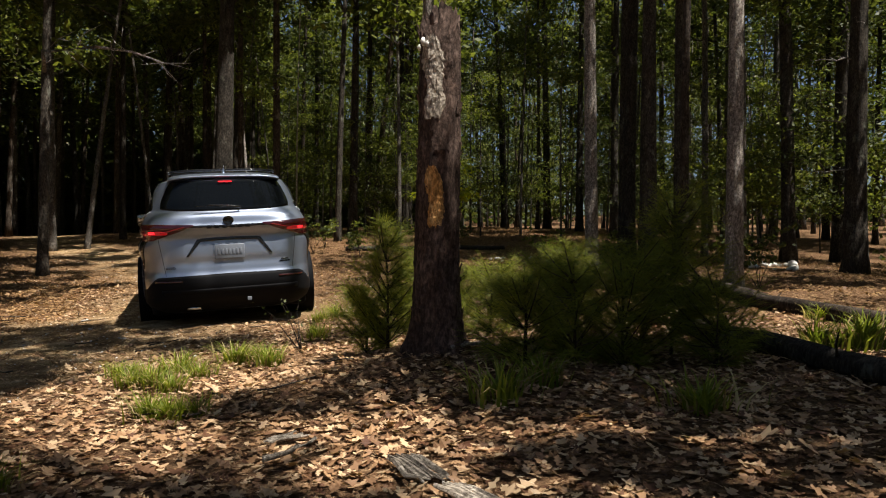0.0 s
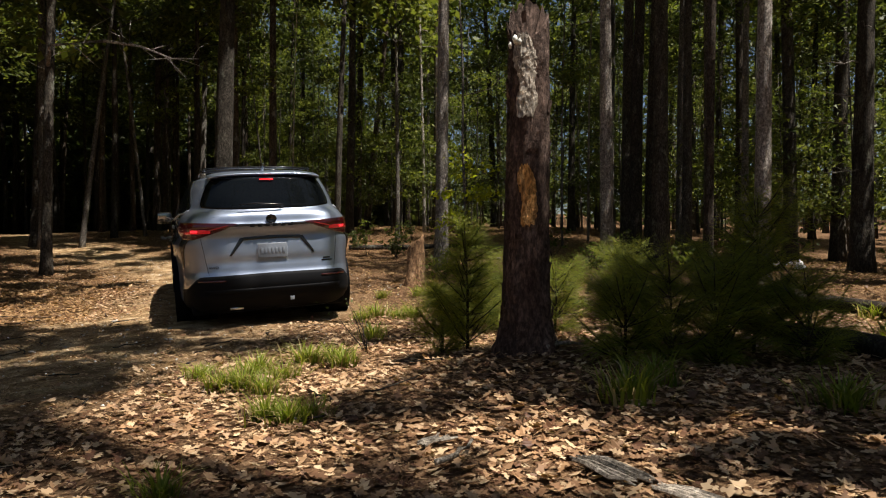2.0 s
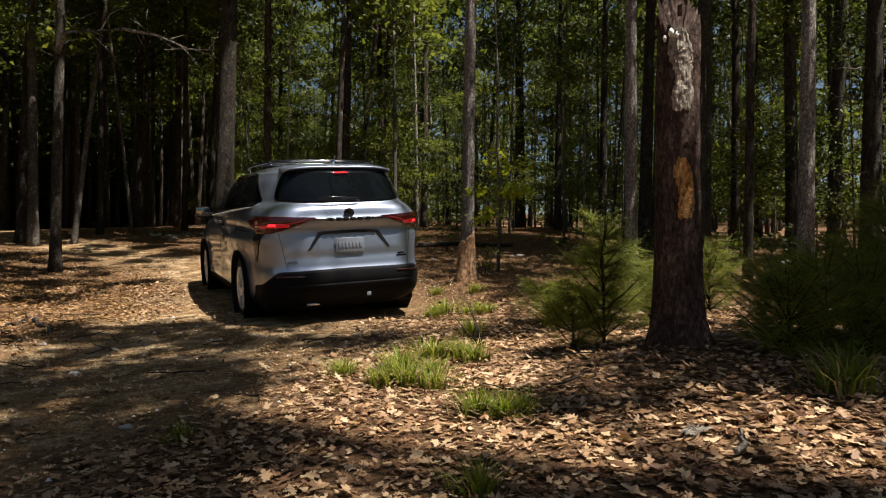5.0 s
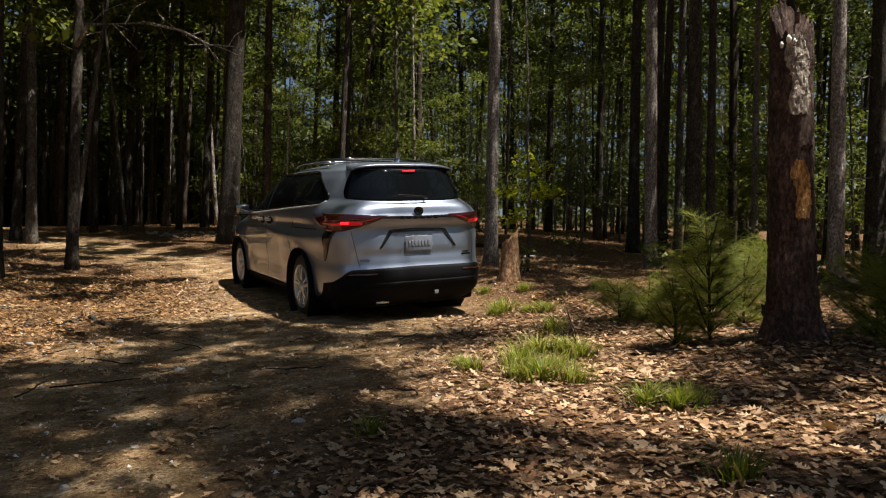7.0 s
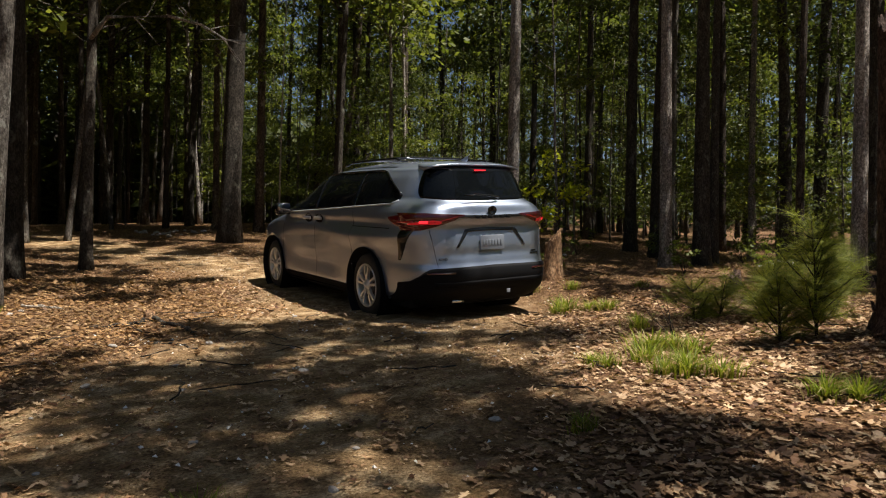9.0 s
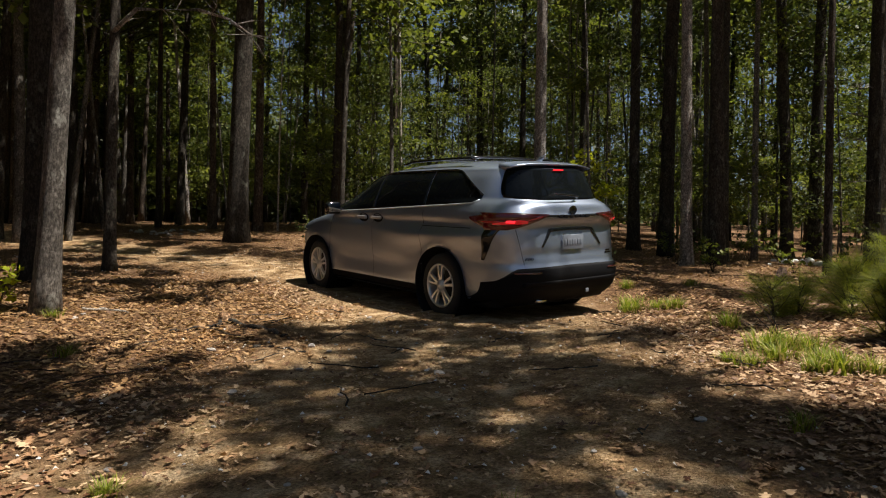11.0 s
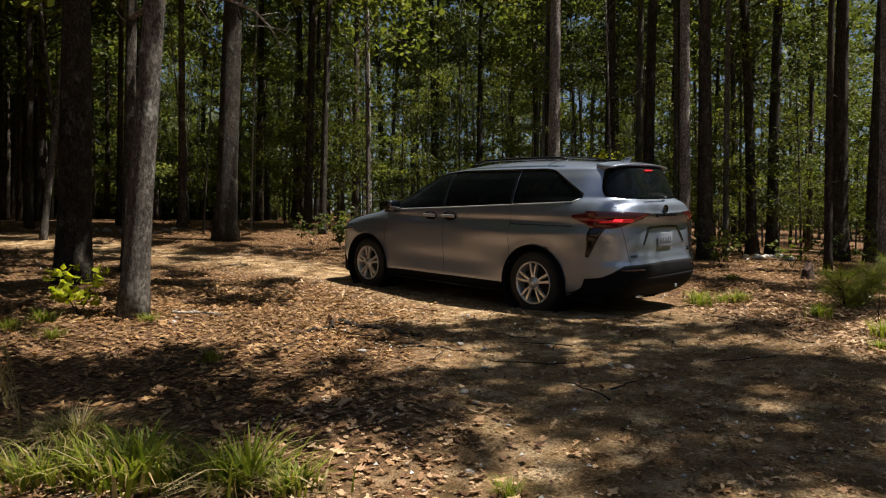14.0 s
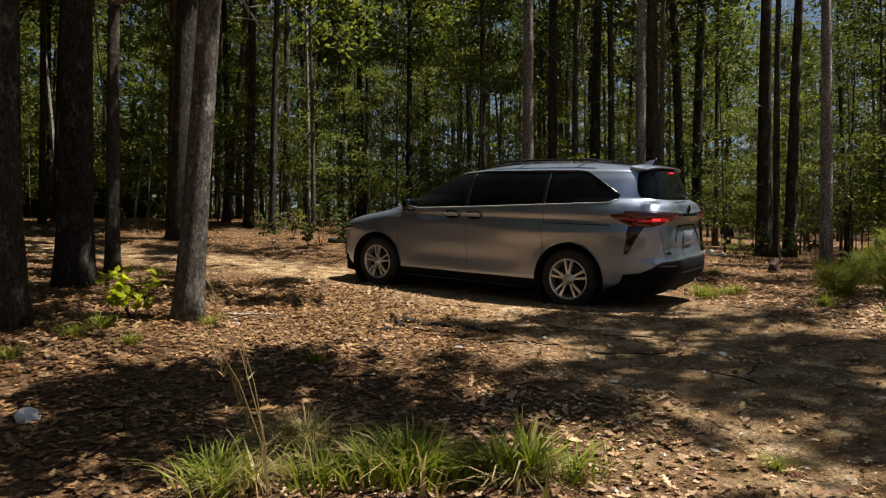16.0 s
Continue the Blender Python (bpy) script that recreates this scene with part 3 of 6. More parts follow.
SHADED += ((0.89, -3.84), (1.37, -2.47), (1.88, -3.25), (-2.17, -4.13), (2.12, -6.43), (2.4, -6.22), (1.85, -5.87), (2.76, -7.04), (1.48, -6.19), (1.02, -6.94), (-2.35, -5.02), (-2.07, -4.62), (1.75, -7.08), (1.3, -7.49), (2.21, -6.66), (-2.83, -4.74))
SHADED += ((1.11, -5.6), (1.34, -6.02), (0.7, -6.23), (-1.88, -4.86))
SHADED += ((-6.1, 0.9), (-5.6, 0.1), (-5.2, 0.4), (-5.15, -1.0), (-4.7, 0.5), (-6.9, -0.1), (-5.7, 0.7), (-6.5, 0.4))
# the sunlit gaps over the young pines, the near litter and the sapling beside the car
SHADED = tuple(p for k, p in enumerate(SHADED) if math.hypot(p[0] - 1.25, p[1] + 3.2) > 1.0 and not (0.3 < p[0] < 4 and -8 < p[1] < -5.1 and k % 5 < 1))
SHADED = tuple(p for p in SHADED if math.hypot(p[0] - 3.04, p[1] - 2.26) > 1.1)
# and the patches of sun on the track
SUNLIT = ((-4.4, -2.87, 0.42), (-4.04, -3.11, 0.22), (-0.1, -5.6, 0.35), (0.2, -6.3, 0.22), (-0.24, -3.72, 0.3), (-3.69, -3.57, 0.2), (-4.68, -2.5, 0.2), (-5.27, -2.39, 0.3), (-2.73, -4.74, 0.2), (-3.37, -2.31, 0.22), (-6.0, -1.0, 0.4), (-5.6, -2.17, 0.36), (0.88, -4.29, 0.24))
SHADED = tuple(p for p in SHADED if all(math.hypot(p[0] - a, p[1] - b) > c for a, b, c in SUNLIT))
SHADED += ((-2.8, -0.3), (-2.54, -2.7), (-2.1, -3.32), (-2.38, -4.16), (-2.1, -4.58), (-2.92, -2.77), (-2.99, -1.97), (-4.57, -2.1), (-2.0, -0.73), (-1.53, -0.29), (-3.9, -3.55), (-4.55, -3.35), (-3.75, -2.7), (1.9, -6.6), (2.6, -6.7))
# more clump spots, which put the thick oaks in deep shade
SHADED += tuple((x - 0.243 * z, y + 0.29 * z) for x, y in ((-5.89, 3.08), (-4.39, 4.93), (-5.89, 3.08)) for z in (0.8, 1.6, 2.4, 3.2, 4.2))

BARE_AT = (-3.21, 6.28)


def build_hosts():
    rng = np.random.default_rng(77)
    clumps = [[] for _ in HOSTS]
    cot = 1 / math.tan(radians(SUN_EL))
    dx, dy = math.cos(radians(SUN_AZ)), math.sin(radians(SUN_AZ))
    # each clump sits up the sun's line from the ground it must shade
    for gx, gy in SHADED:
        best = None
        for k, (hx, hy, _) in enumerate(HOSTS):
            h = float(np.clip(((hx - gx) * dx + (hy - gy) * dy) / cot + rng.uniform(-1, 1), 7.5, 15))
            p = (gx + h * cot * dx, gy + h * cot * dy, h + float(zg(gx, gy)))
            far = math.hypot(p[0] - hx, p[1] - hy)
            if best is None or far < best[0]:
                best = (far, k, p)
        clumps[best[1]].append(best[2])
    for (hx, hy, dia), spots in zip(HOSTS, clumps):
        if not spots:
            continue
        old = STOOD.get((hx, hy))
        z0 = float(zg(hx, hy))
        rings, t = trunk_bits(rng, 18.5, max(dia, 0.2) / 2, (0, 0), 14, 14, 0.6)
        tubes, tips = [] if old else [t], []
        for sx, sy, sz in spots:
            end = Vector((sx - hx, sy - hy, sz - z0))
            root = Vector((0, 0, max(5.2 + 3.0 * rng.uniform(), end.z - 0.6 * math.hypot(end.x, end.y) - 0.6)))
            mid = root.lerp(end, 0.5) + Vector((rng.normal(0, 0.15), rng.normal(0, 0.15), 0.3))
            tubes.append(tube([(root, 0.03), (mid, 0.02), (end, 0.008)], 6, 0, None, False))
            for _ in range(6):
                tips.append(tuple(end + Vector((rng.normal(0, 0.21), rng.normal(0, 0.21), rng.normal(0, 0.25)))))
        v, q = sprays(rng, tips, 30, 0.17, 0.12, 0.22)
        if old:
            # high boughs out of view, added only to cast shade
            for tb in tubes:
                part("bough", mesh_of("bough", *tb, BARK_OAK, True), old)
            part("foliage", quads_mesh("shade_bough_leaves", v, q, LEAF_SPRING), old)
            continue
        plant("oak_tree", (mesh_of("shade_oak_trunk", *join(tubes), BARK_OAK, True), quads_mesh("shade_oak_crown", v, q, LEAF_SPRING)), pose(hx, hy, z0), "unseen tall oak added so its high limbs shade the dirt track")


build_hosts()


# a bare grey limb hangs out from one oak beside the track
def bare_limb():
    rng = np.random.default_rng(31)
    hx, hy = BARE_AT
    z0 = float(zg(hx, hy))
    run = [Vector(p) for p in ((hx, hy, 4.30), (-3.06, 5.3, 4.44), (-2.16, 5.09, 4.57), (-1.58, 5.37, 4.62), (-1.02, 5.78, 4.56), (-0.53, 5.98, 4.66))]
    off = Vector((hx, hy, z0))
    tubes = [tube([(p - off, 0.04 - 0.006 * k) for k, p in enumerate(run)], 8, 0.05, rng)]
    for k in range(16):
        i = int(rng.integers(0, 5))
        a = run[i].lerp(run[i + 1], float(rng.uniform())) - off
        d = Vector((rng.normal(0.25, 0.3), rng.normal(0, 0.3), rng.normal(0.12, 0.3)))
        mid = a + d * 0.5 + Vector((rng.normal(0, 0.05), rng.normal(0, 0.05), rng.normal(0, 0.05)))
        tubes.append(tube([(a, 0.011), (mid, 0.008), (a + d, 0.003)], 5, 0, None, False))
    part("dead_limb", mesh_of("dead_limb", *join(tubes), BARK_PALE, True), STOOD[BARE_AT], "bare grey dead limb")


bare_limb()


def dead_limbs(spot, heights, way):
    """Bare crooked limbs left on the lower trunk of a tree."""
    rng = np.random.default_rng(58)
    for h in heights:
        d = Vector((way[0] + rng.normal(0, 0.35), way[1] + rng.normal(0, 0.35), rng.uniform(-0.1, 0.45)))
        p, run = Vector((0, 0, h)), []
        for k in range(5):
            run.append((p.copy(), 0.02 - 0.0038 * k))
            p = p + (d + Vector(rng.normal(0, 0.3, 3))).normalized() * rng.uniform(0.14, 0.26)
        tubes = [tube(run, 6, 0.05, rng)]
        for k in range(6):
            a = run[int(rng.integers(1, 5))][0]
            b = a + (d + Vector(rng.normal(0, 0.7, 3))).normalized() * rng.uniform(0.12, 0.35)
            tubes.append(tube([(a, 0.007), (a.lerp(b, 0.5) + Vector((0, 0, 0.03)), 0.005), (b, 0.002)], 4, 0, None, False))
        part("dead_limb", mesh_of("dead_limb", *join(tubes), BARK_PALE, True), STOOD[spot], "bare pale dead limb")


dead_limbs((11.0, 0.25), (1.9, 2.7, 3.3, 3.9, 4.4), (-0.64, 0.6))

# kinds of trees that stand further off, repeated
KINDS = []
for k in range(7):
    oak = k % 2 == 0
    nm = "oak_tree" if oak else "pine_tree"
    h = 15 + 0.7 * k
    ms = make_tree(nm, rng, h, 0.10 + 0.018 * (k % 4), (rng.normal(0, 0.012), rng.normal(0, 0.012)), BARK_OAK if oak else (BARK_PINE, BARK_GREY)[k % 3 == 0], (LEAF_SPRING, LEAF_DEEP)[k % 4 == 0] if oak else NEEDLE, 0.36 if oak else 0.5, 2.5 if oak else 1.9, 17, 34, (0.18, 0.33), 0.55, 8, dead=4, rise=0.3 if oak else 0.1, flat=0.24, fine=True)
    KINDS.append(plant(nm, ms, pose(20 + 3 * k, 26 + 2 * (k % 3), float(zg(20 + 3 * k, 26 + 2 * (k % 3)))), ("oak with spring leaves in the far woods", "tall pine with a high crown in the far woods")[not oak], group="trees of the woods"))
UNDER = []
for k in range(5):
    h = 4.2 + 0.9 * k
    ms = make_tree("young_tree", rng, h, 0.022 + 0.006 * k, (rng.normal(0, 0.03), rng.normal(0, 0.03)), BARK_GREY, (LEAF_SPRING, LEAF_DEEP, LEAF_SPRING)[k % 3], 0.18, 1.6 + 0.2 * k, 14, 42, (0.09, 0.165), 0.32, 5, rise=0.18, flare=0.2, flat=0.2, fine=True)
    UNDER.append(plant("young_tree", ms, pose(16 + 2.3 * k, 8 + 3 * k, float(zg(16 + 2.3 * k, 8 + 3 * k))), "slender young broadleaf tree with airy spring foliage", group="young trees of the understorey"))

taken = [(x, y) for _, x, y, *_ in STANDS]


def free(x, y, gap):
    return all((x - a) ** 2 + (y - b) ** 2 > gap * gap for a, b in taken)


def open_ground(x, y):
    """Whether a place belongs to the clearing or the track, which stay open."""
    return -7 < x < 7.5 and -13 < y < 8.5 and x + y > -17 or off_track(x, y) < 2.4 or (x - 2) ** 2 / 90 + (y - 1) ** 2 / 110 < 1


rng = np.random.default_rng(23)
count = 0
while count < 205:
    a, d = rng.uniform(-0.55, 2.75), 11 + 46 * rng.uniform(0, 1) ** 0.8
    x, y = -4 + d * math.cos(a), -4 + d * math.sin(a)
    if open_ground(x, y) or not free(x, y, 1.1) or (x < 17 and y < 1 and rng.uniform() < 0.65):
        continue
    taken.append((x, y))
    k = int(rng.integers(len(KINDS)))
    if x < 1.5:
        k = (1, 3, 5)[k % 3]
    s = rng.uniform(0.75, 1.2)
    t = copy_thing(KINDS[k], pose(x, y, float(zg(x, y)), rng.normal(0, 1.2), rng.normal(0, 1.2), rng.uniform(0, 360)) @ Matrix.Diagonal((s, s, rng.uniform(0.9, 1.1), 1)))
    count += 1
# a few unseen trees behind the camera, added for shade and reflections
count = 0
while count < 14:
    a, d = rng.uniform(2.6, 6.0), rng.uniform(27, 45)
    x, y = -5 + d * math.cos(a), -7 + d * math.sin(a)
    if off_track(x, y) < 2.6 or not free(x, y, 2.2) or (x > -9 and y > -9.5) or (x > -13 and y > -5) or (x > -1 and y > -13):
        continue
    taken.append((x, y))
    copy_thing(KINDS[int(rng.integers(len(KINDS)))], pose(x, y, float(zg(x, y)), 0, 0, rng.uniform(0, 360)))
    count += 1
count = 0
while count < 155:
    a, d = rng.uniform(-0.45, 2.7), 12 + 30 * rng.uniform(0, 1) ** 1.2
    x, y = -3 + d * math.cos(a), -3 + d * math.sin(a)
    if open_ground(x, y) or not free(x, y, 0.8) or x < 2.5:
        continue
    taken.append((x, y))
    s = rng.uniform(0.7, 1.25)
    copy_thing(UNDER[int(rng.integers(len(UNDER)))], pose(x, y, float(zg(x, y)), 0, 0, rng.uniform(0, 360)) @ Matrix.Diagonal((s, s, s, 1)))
    count += 1


count = 0
while count < 46:
    x, y = rng.uniform(-24, -5), rng.uniform(3, 26)
    if off_track(x, y) < 2.6 or not free(x, y, 1.3) or (x > -9.5 and y < 7.5):
        continue
    taken.append((x, y))
    copy_thing(KINDS[(1, 3, 5, 4)[int(rng.integers(4))]], pose(x, y, float(zg(x, y)), 0, 0, rng.uniform(0, 360)))
    count += 1

count = 0
while count < 70:
    x, y = rng.uniform(-14, 4), rng.uniform(13, 46)
    if off_track(x, y) < 1.5 or not free(x, y, 1.2):
        continue
    taken.append((x, y))
    s = rng.uniform(0.8, 1.1)
    copy_thing(KINDS[(1, 3, 5, 4)[int(rng.integers(4))]], pose(x, y, float(zg(x, y)), 0, 0, rng.uniform(0, 360)) @ Matrix.Diagonal((s, s, s * rng.uniform(0.7, 1), 1)))
    count += 1
POLES = []
for k in range(5):
    ms = make_tree("thin_tree", rng, 9.5 + k, 0.032 + 0.007 * k, (rng.normal(0, 0.035), rng.normal(0, 0.035)), (BARK_GREY, BARK_PALE, BARK_PINE)[k % 3], (LEAF_SPRING, LEAF_DEEP)[k % 2], 0.45, 1.3, 8, 40, (0.1, 0.2), 0.3, 6, dead=5, rise=0.3, flare=0.25, flat=0.22, fine=True)
    POLES.append(plant("thin_tree", ms, pose(9 + 2 * k, 7.5 + 1.7 * k, float(zg(9 + 2 * k, 7.5 + 1.7 * k))), "thin pale-barked tree in the woods", group="thin trees of the woods"))
count = 0
while count < 105:
    a, d = rng.uniform(-0.5, 2.6), 11.5 + 24 * rng.uniform(0, 1)
    x, y = -3.5 + d * math.cos(a), -3.5 + d * math.sin(a)
    if open_ground(x, y) or not free(x, y, 0.6):
        continue
    taken.append((x, y))
    s = rng.uniform(0.7, 1.3)
    copy_thing(POLES[int(rng.integers(5))], pose(x, y, float(zg(x, y)), rng.normal(0, 2.5), rng.normal(0, 2.5), rng.uniform(0, 360)) @ Matrix.Diagonal((s, s, rng.uniform(0.85, 1.2), 1)))
    count += 1

# unseen trees behind the clearing, added to cut sky fill and show in reflections
rng = np.random.default_rng(64)
count = 0
while count < 16:
    a, d = rng.uniform(2.5, 5.9), rng.uniform(20, 36)
    x, y = -5 + d * math.cos(a), -7 + d * math.sin(a)
    if off_track(x, y) < 2.6 or not free(x, y, 1.8) or (x > -9 and y > -9.5) or (x > -13 and y > -5) or (x > -3 and y > -17):
        continue
    taken.append((x, y))
    copy_thing(KINDS[(0, 2, 4, 1, 6)[int(rng.integers(5))]], pose(x, y, float(zg(x, y)), 0, 0, rng.uniform(0, 360)))
    count += 1


def build_far_woods():
    """Trunks and leaves of the woods too far off to count, right round the place."""
    rng = np.random.default_rng(31)
    bits, spots = [], []
    for _ in range(420):
        a, d = rng.uniform(0, 6.2832), rng.uniform(56, 92)
        x, y = d * math.cos(a), d * math.sin(a)
        z, r = float(zg(x, y)), rng.uniform(0.1, 0.22)
        bits.append(tube([((x, y, z - 0.5), r), ((x + rng.normal(0, 0.4), y, z + rng.uniform(15, 20)), r * 0.4)], 5, 0, None, False))
    trunks = mesh_of("far_trunks", *join(bits), BARK_OAK, True)
    for k in range(8000):
        a, d = rng.uniform(-0.8, 3.3) if k % 5 else rng.uniform(3.3, 5.5), rng.uniform(55, 95)
        spots.append((d * math.cos(a), d * math.sin(a), float(zg(d * math.cos(a), d * math.sin(a))) + 22 * rng.uniform(0.0, 1) ** 1.5))
    for k in range(3600):
        a, d = rng.uniform(1.15, 3.1), rng.uniform(36, 58)
        spots.append((d * math.cos(a), d * math.sin(a), float(zg(d * math.cos(a), d * math.sin(a))) + 8 * rng.uniform(0.0, 1) ** 1.2))
    v, q = sprays(rng, spots, 16, 1.2, 0.6, 1.3, 0.5, True)
    e = base("far_woods", pose(0, 0, 0), "distant woods of bare trunks and green foliage", "woods", kind="stuff")
    tagged(part("trunks", trunks, e), kind="stuff")
    tagged(part("foliage", quads_mesh("far_leaves", v, q, LEAF_DEEP), e), kind="stuff")


build_far_woods()

# ---- the car ----
def car_paint():
    m, t, b, l = nodes_of("silver_paint")
    h, col = noise_ramp(t, 900, [(0.3, (0.29, 0.338, 0.445)), (0.7, (0.37, 0.425, 0.54))], detail=2)
    d, dust = noise_ramp(t, 3, [(0.5, (0, 0, 0)), (0.85, (0.15, 0.15, 0.15))], detail=9, rough=0.7)
    l.new(mixed(t, dust, col, (0.36, 0.36, 0.36)), b.inputs["Base Color"])
    b.inputs["Metallic"].default_value, b.inputs["Roughness"].default_value = 0.78, 0.36
    b.inputs["Coat Weight"].default_value, b.inputs["Coat Roughness"].default_value = 1.0, 0.04
    return m


def lamp_material(name, colour, glow):
    m, t, b, l = nodes_of(name)
    b.inputs["Base Color"].default_value = (*colour, 1)
    b.inputs["Roughness"].default_value, b.inputs["Coat Weight"].default_value = 0.12, 1.0
    if glow:
        b.inputs["Emission Color"].default_value, b.inputs["Emission Strength"].default_value = (1.0, 0.02, 0.03, 1), glow
    return m


PAINT = car_paint()
TINT = plain("tinted_glass", (0.004, 0.005, 0.006), 0.03, vary=0.05, grain=0)
TINT.node_tree.nodes["Principled BSDF"].inputs["IOR"].default_value = 1.27
BLACK = plain("black_plastic", (0.006, 0.0062, 0.0075), 0.75, vary=0.2, grain=0.1, scale=200)
BLACK.node_tree.nodes["Principled BSDF"].inputs["Specular IOR Level"].default_value = 0.12
GLOSS = plain("gloss_black", (0.008, 0.008, 0.009), 0.12, coat=0.5, grain=0)
RUBBER = plain("tyre_rubber", (0.02, 0.019, 0.018), 0.85, vary=0.3, grain=0.3, scale=60)
ALLOY = plain("alloy", (0.62, 0.63, 0.64), 0.3, 0.6, vary=0.06, grain=0)
CHROME = plain("chrome", (0.75, 0.75, 0.76), 0.1, 1.0, vary=0.03, grain=0)
SATIN = plain("satin_trim", (0.42, 0.44, 0.47), 0.45, 0.4, vary=0.03, grain=0)
RED_LENS = lamp_material("red_lens", (0.022, 0.0006, 0.0015), 0.006)
RED_GLOW = lamp_material("lit_brake_lamp", (0.3, 0.01, 0.01), 1.1)
LAMP_LIT = lamp_material("lit_tail_lamp", (0.3, 0.01, 0.01), 0.12)
PLATE = plain("plate_metal", (0.2, 0.225, 0.27), 0.45, vary=0.1)
GREY_INK = plain("plate_ink", (0.182, 0.205, 0.248), 0.6)
SEAM = plain("seam", (0.01, 0.01, 0.01), 0.9, grain=0)

BODY_W = ((0.22, 0.82), (0.27, 0.905), (0.36, 0.945), (0.50, 0.95), (0.70, 0.95), (0.92, 0.95), (1.02, 0.95), (1.10, 0.945), (1.17, 0.935), (1.22, 0.925), (1.40, 0.862), (1.58, 0.782), (1.67, 0.72))
BODY_R = ((0.22, -0.86), (0.30, -1.02), (0.40, -1.12), (0.55, -1.15), (0.63, -1.14), (0.68, -1.11), (0.80, -1.10), (0.95, -1.08), (1.06, -1.06), (1.11, -1.085), (1.165, -1.115), (1.19, -1.085), (1.24, -1.075), (1.29, -1.06), (1.335, -0.985), (1.45, -0.945), (1.67, -0.85))
BODY_F = ((0.22, 3.84), (0.30, 3.95), (0.45, 4.0), (0.65, 4.0), (0.85, 3.98), (0.95, 3.90), (1.02, 3.70), (1.08, 3.40), (1.13, 3.10), (1.20, 2.90), (1.40, 2.48), (1.58, 2.12), (1.67, 1.90))
ROOF = ((-1.0, 1.73), (-0.86, 1.745), (-0.5, 1.775), (0, 1.795), (0.6, 1.80), (1.1, 1.79), (1.5, 1.76), (1.9, 1.68))


def table(rows, v):
    return np.interp(v, [r[0] for r in rows], [r[1] for r in rows])


def smooth_table(rows, v):
    """A table read with its corners eased."""
    return sum(table(rows, v + o) for o in (-0.018, -0.009, 0, 0.009, 0.018)) / 5


def outline(z, n=150):
    """Half the car's outline at height z, from the middle of its tail round its right side to the middle of its nose."""
    w, r, f = smooth_table(BODY_W, z), smooth_table(BODY_R, z), smooth_table(BODY_F, z)
    e = 2 / (6.2 - 2.3 * min(1, max(0, (z - 1.2) / 0.15)))
    t = np.linspace(-math.pi / 2, math.pi / 2, 3000)
    x = w * np.abs(np.cos(t)) ** e
    y = (r + f) / 2 + (f - r) / 2 * np.sign(np.sin(t)) * np.abs(np.sin(t)) ** e
    s = np.concatenate(([0], np.cumsum(np.hypot(np.diff(x), np.diff(y)))))
    k = np.linspace(0, s[-1], n)
    x, y = np.interp(k, s, x), np.interp(k, s, y)
    x[0] = x[-1] = 0
    side = smooth01(x, 0.45, 0.8)
    haunch = 0.042 * np.exp(-(((z - 0.95 - 0.03 * (y < 0) * -y) / (0.05 if z > 0.95 else 0.13)) ** 2)) * (1 - smooth01(y, 0.5, 1.5)) * smooth01(y, -1.05, -0.7)
    front = 0.02 * np.exp(-(((z - 0.85) / 0.1) ** 2)) * smooth01(y, 2.3, 2.9) * (1 - smooth01(y, 3.5, 3.9))
    ledge = -0.03 * np.exp(-(((z - 1.085) / 0.045) ** 2)) * (1 - smooth01(y, 2.2, 3.0)) * smooth01(y, -0.75, 0.2)
    scoop = -0.022 * np.exp(-(((z - 0.55) / 0.13) ** 2)) * smooth01(y, 0.45, 1.0) * (1 - smooth01(y, 2.1, 2.6))
    flare = sum(0.014 * np.exp(-(((np.hypot(y - yw, z - 0.385) - 0.45) / 0.05) ** 2)) for yw in (0.0, 3.06))
    crease = -0.012 * np.exp(-(((z - 0.78) / 0.05) ** 2)) * (1 - smooth01(np.abs(x), 0.5, 0.8)) * (y < 0)
    x = x + side * (haunch + front + ledge + scoop + flare)
    return x, y - crease


LEVELS = np.concatenate((np.arange(0.22, 1.65, 0.02), [1.655, 1.67]))
OUTLINES = [outline(z) for z in LEVELS]


def at_level(z):
    k = int(np.clip(np.searchsorted(LEVELS, z) - 1, 0, len(LEVELS) - 2))
    f = (z - LEVELS[k]) / (LEVELS[k + 1] - LEVELS[k])
    (x0, y0), (x1, y1) = OUTLINES[k], OUTLINES[k + 1]
    return x0 + (x1 - x0) * f, y0 + (y1 - y0) * f


def side_at(y, z, off=0.0):
    """The point of the car's right flank at y and z, off metres proud."""
    xs, ys = at_level(z)
    x = np.interp(y, ys, xs)
    xu = np.interp(y, *at_level(min(z + 0.02, 1.67))[::-1])
    xa = np.interp(y + 0.02, ys, xs)
    n = Vector((1, -(xa - x) / 0.02, -(xu - x) / 0.02)).normalized()
    return Vector((x, y, z)) + n * off


def tail_at(x, z, off=0.0):
    """The point of the car's tail at x and z."""
    xs, ys = at_level(z)
    m = int(np.argmax(xs))
    y = np.interp(abs(x), xs[:m], ys[:m])
    xs2, ys2 = at_level(min(z + 0.02, 1.67))
    yu = np.interp(abs(x), xs2[:m], ys2[:m])
    ya = np.interp(abs(x) + 0.02, xs[:m], ys[:m])
    n = Vector((math.copysign((ya - y) / 0.02, x), -1, (yu - y) / 0.02)).normalized()
    return Vector((x, y, z)) + n * off


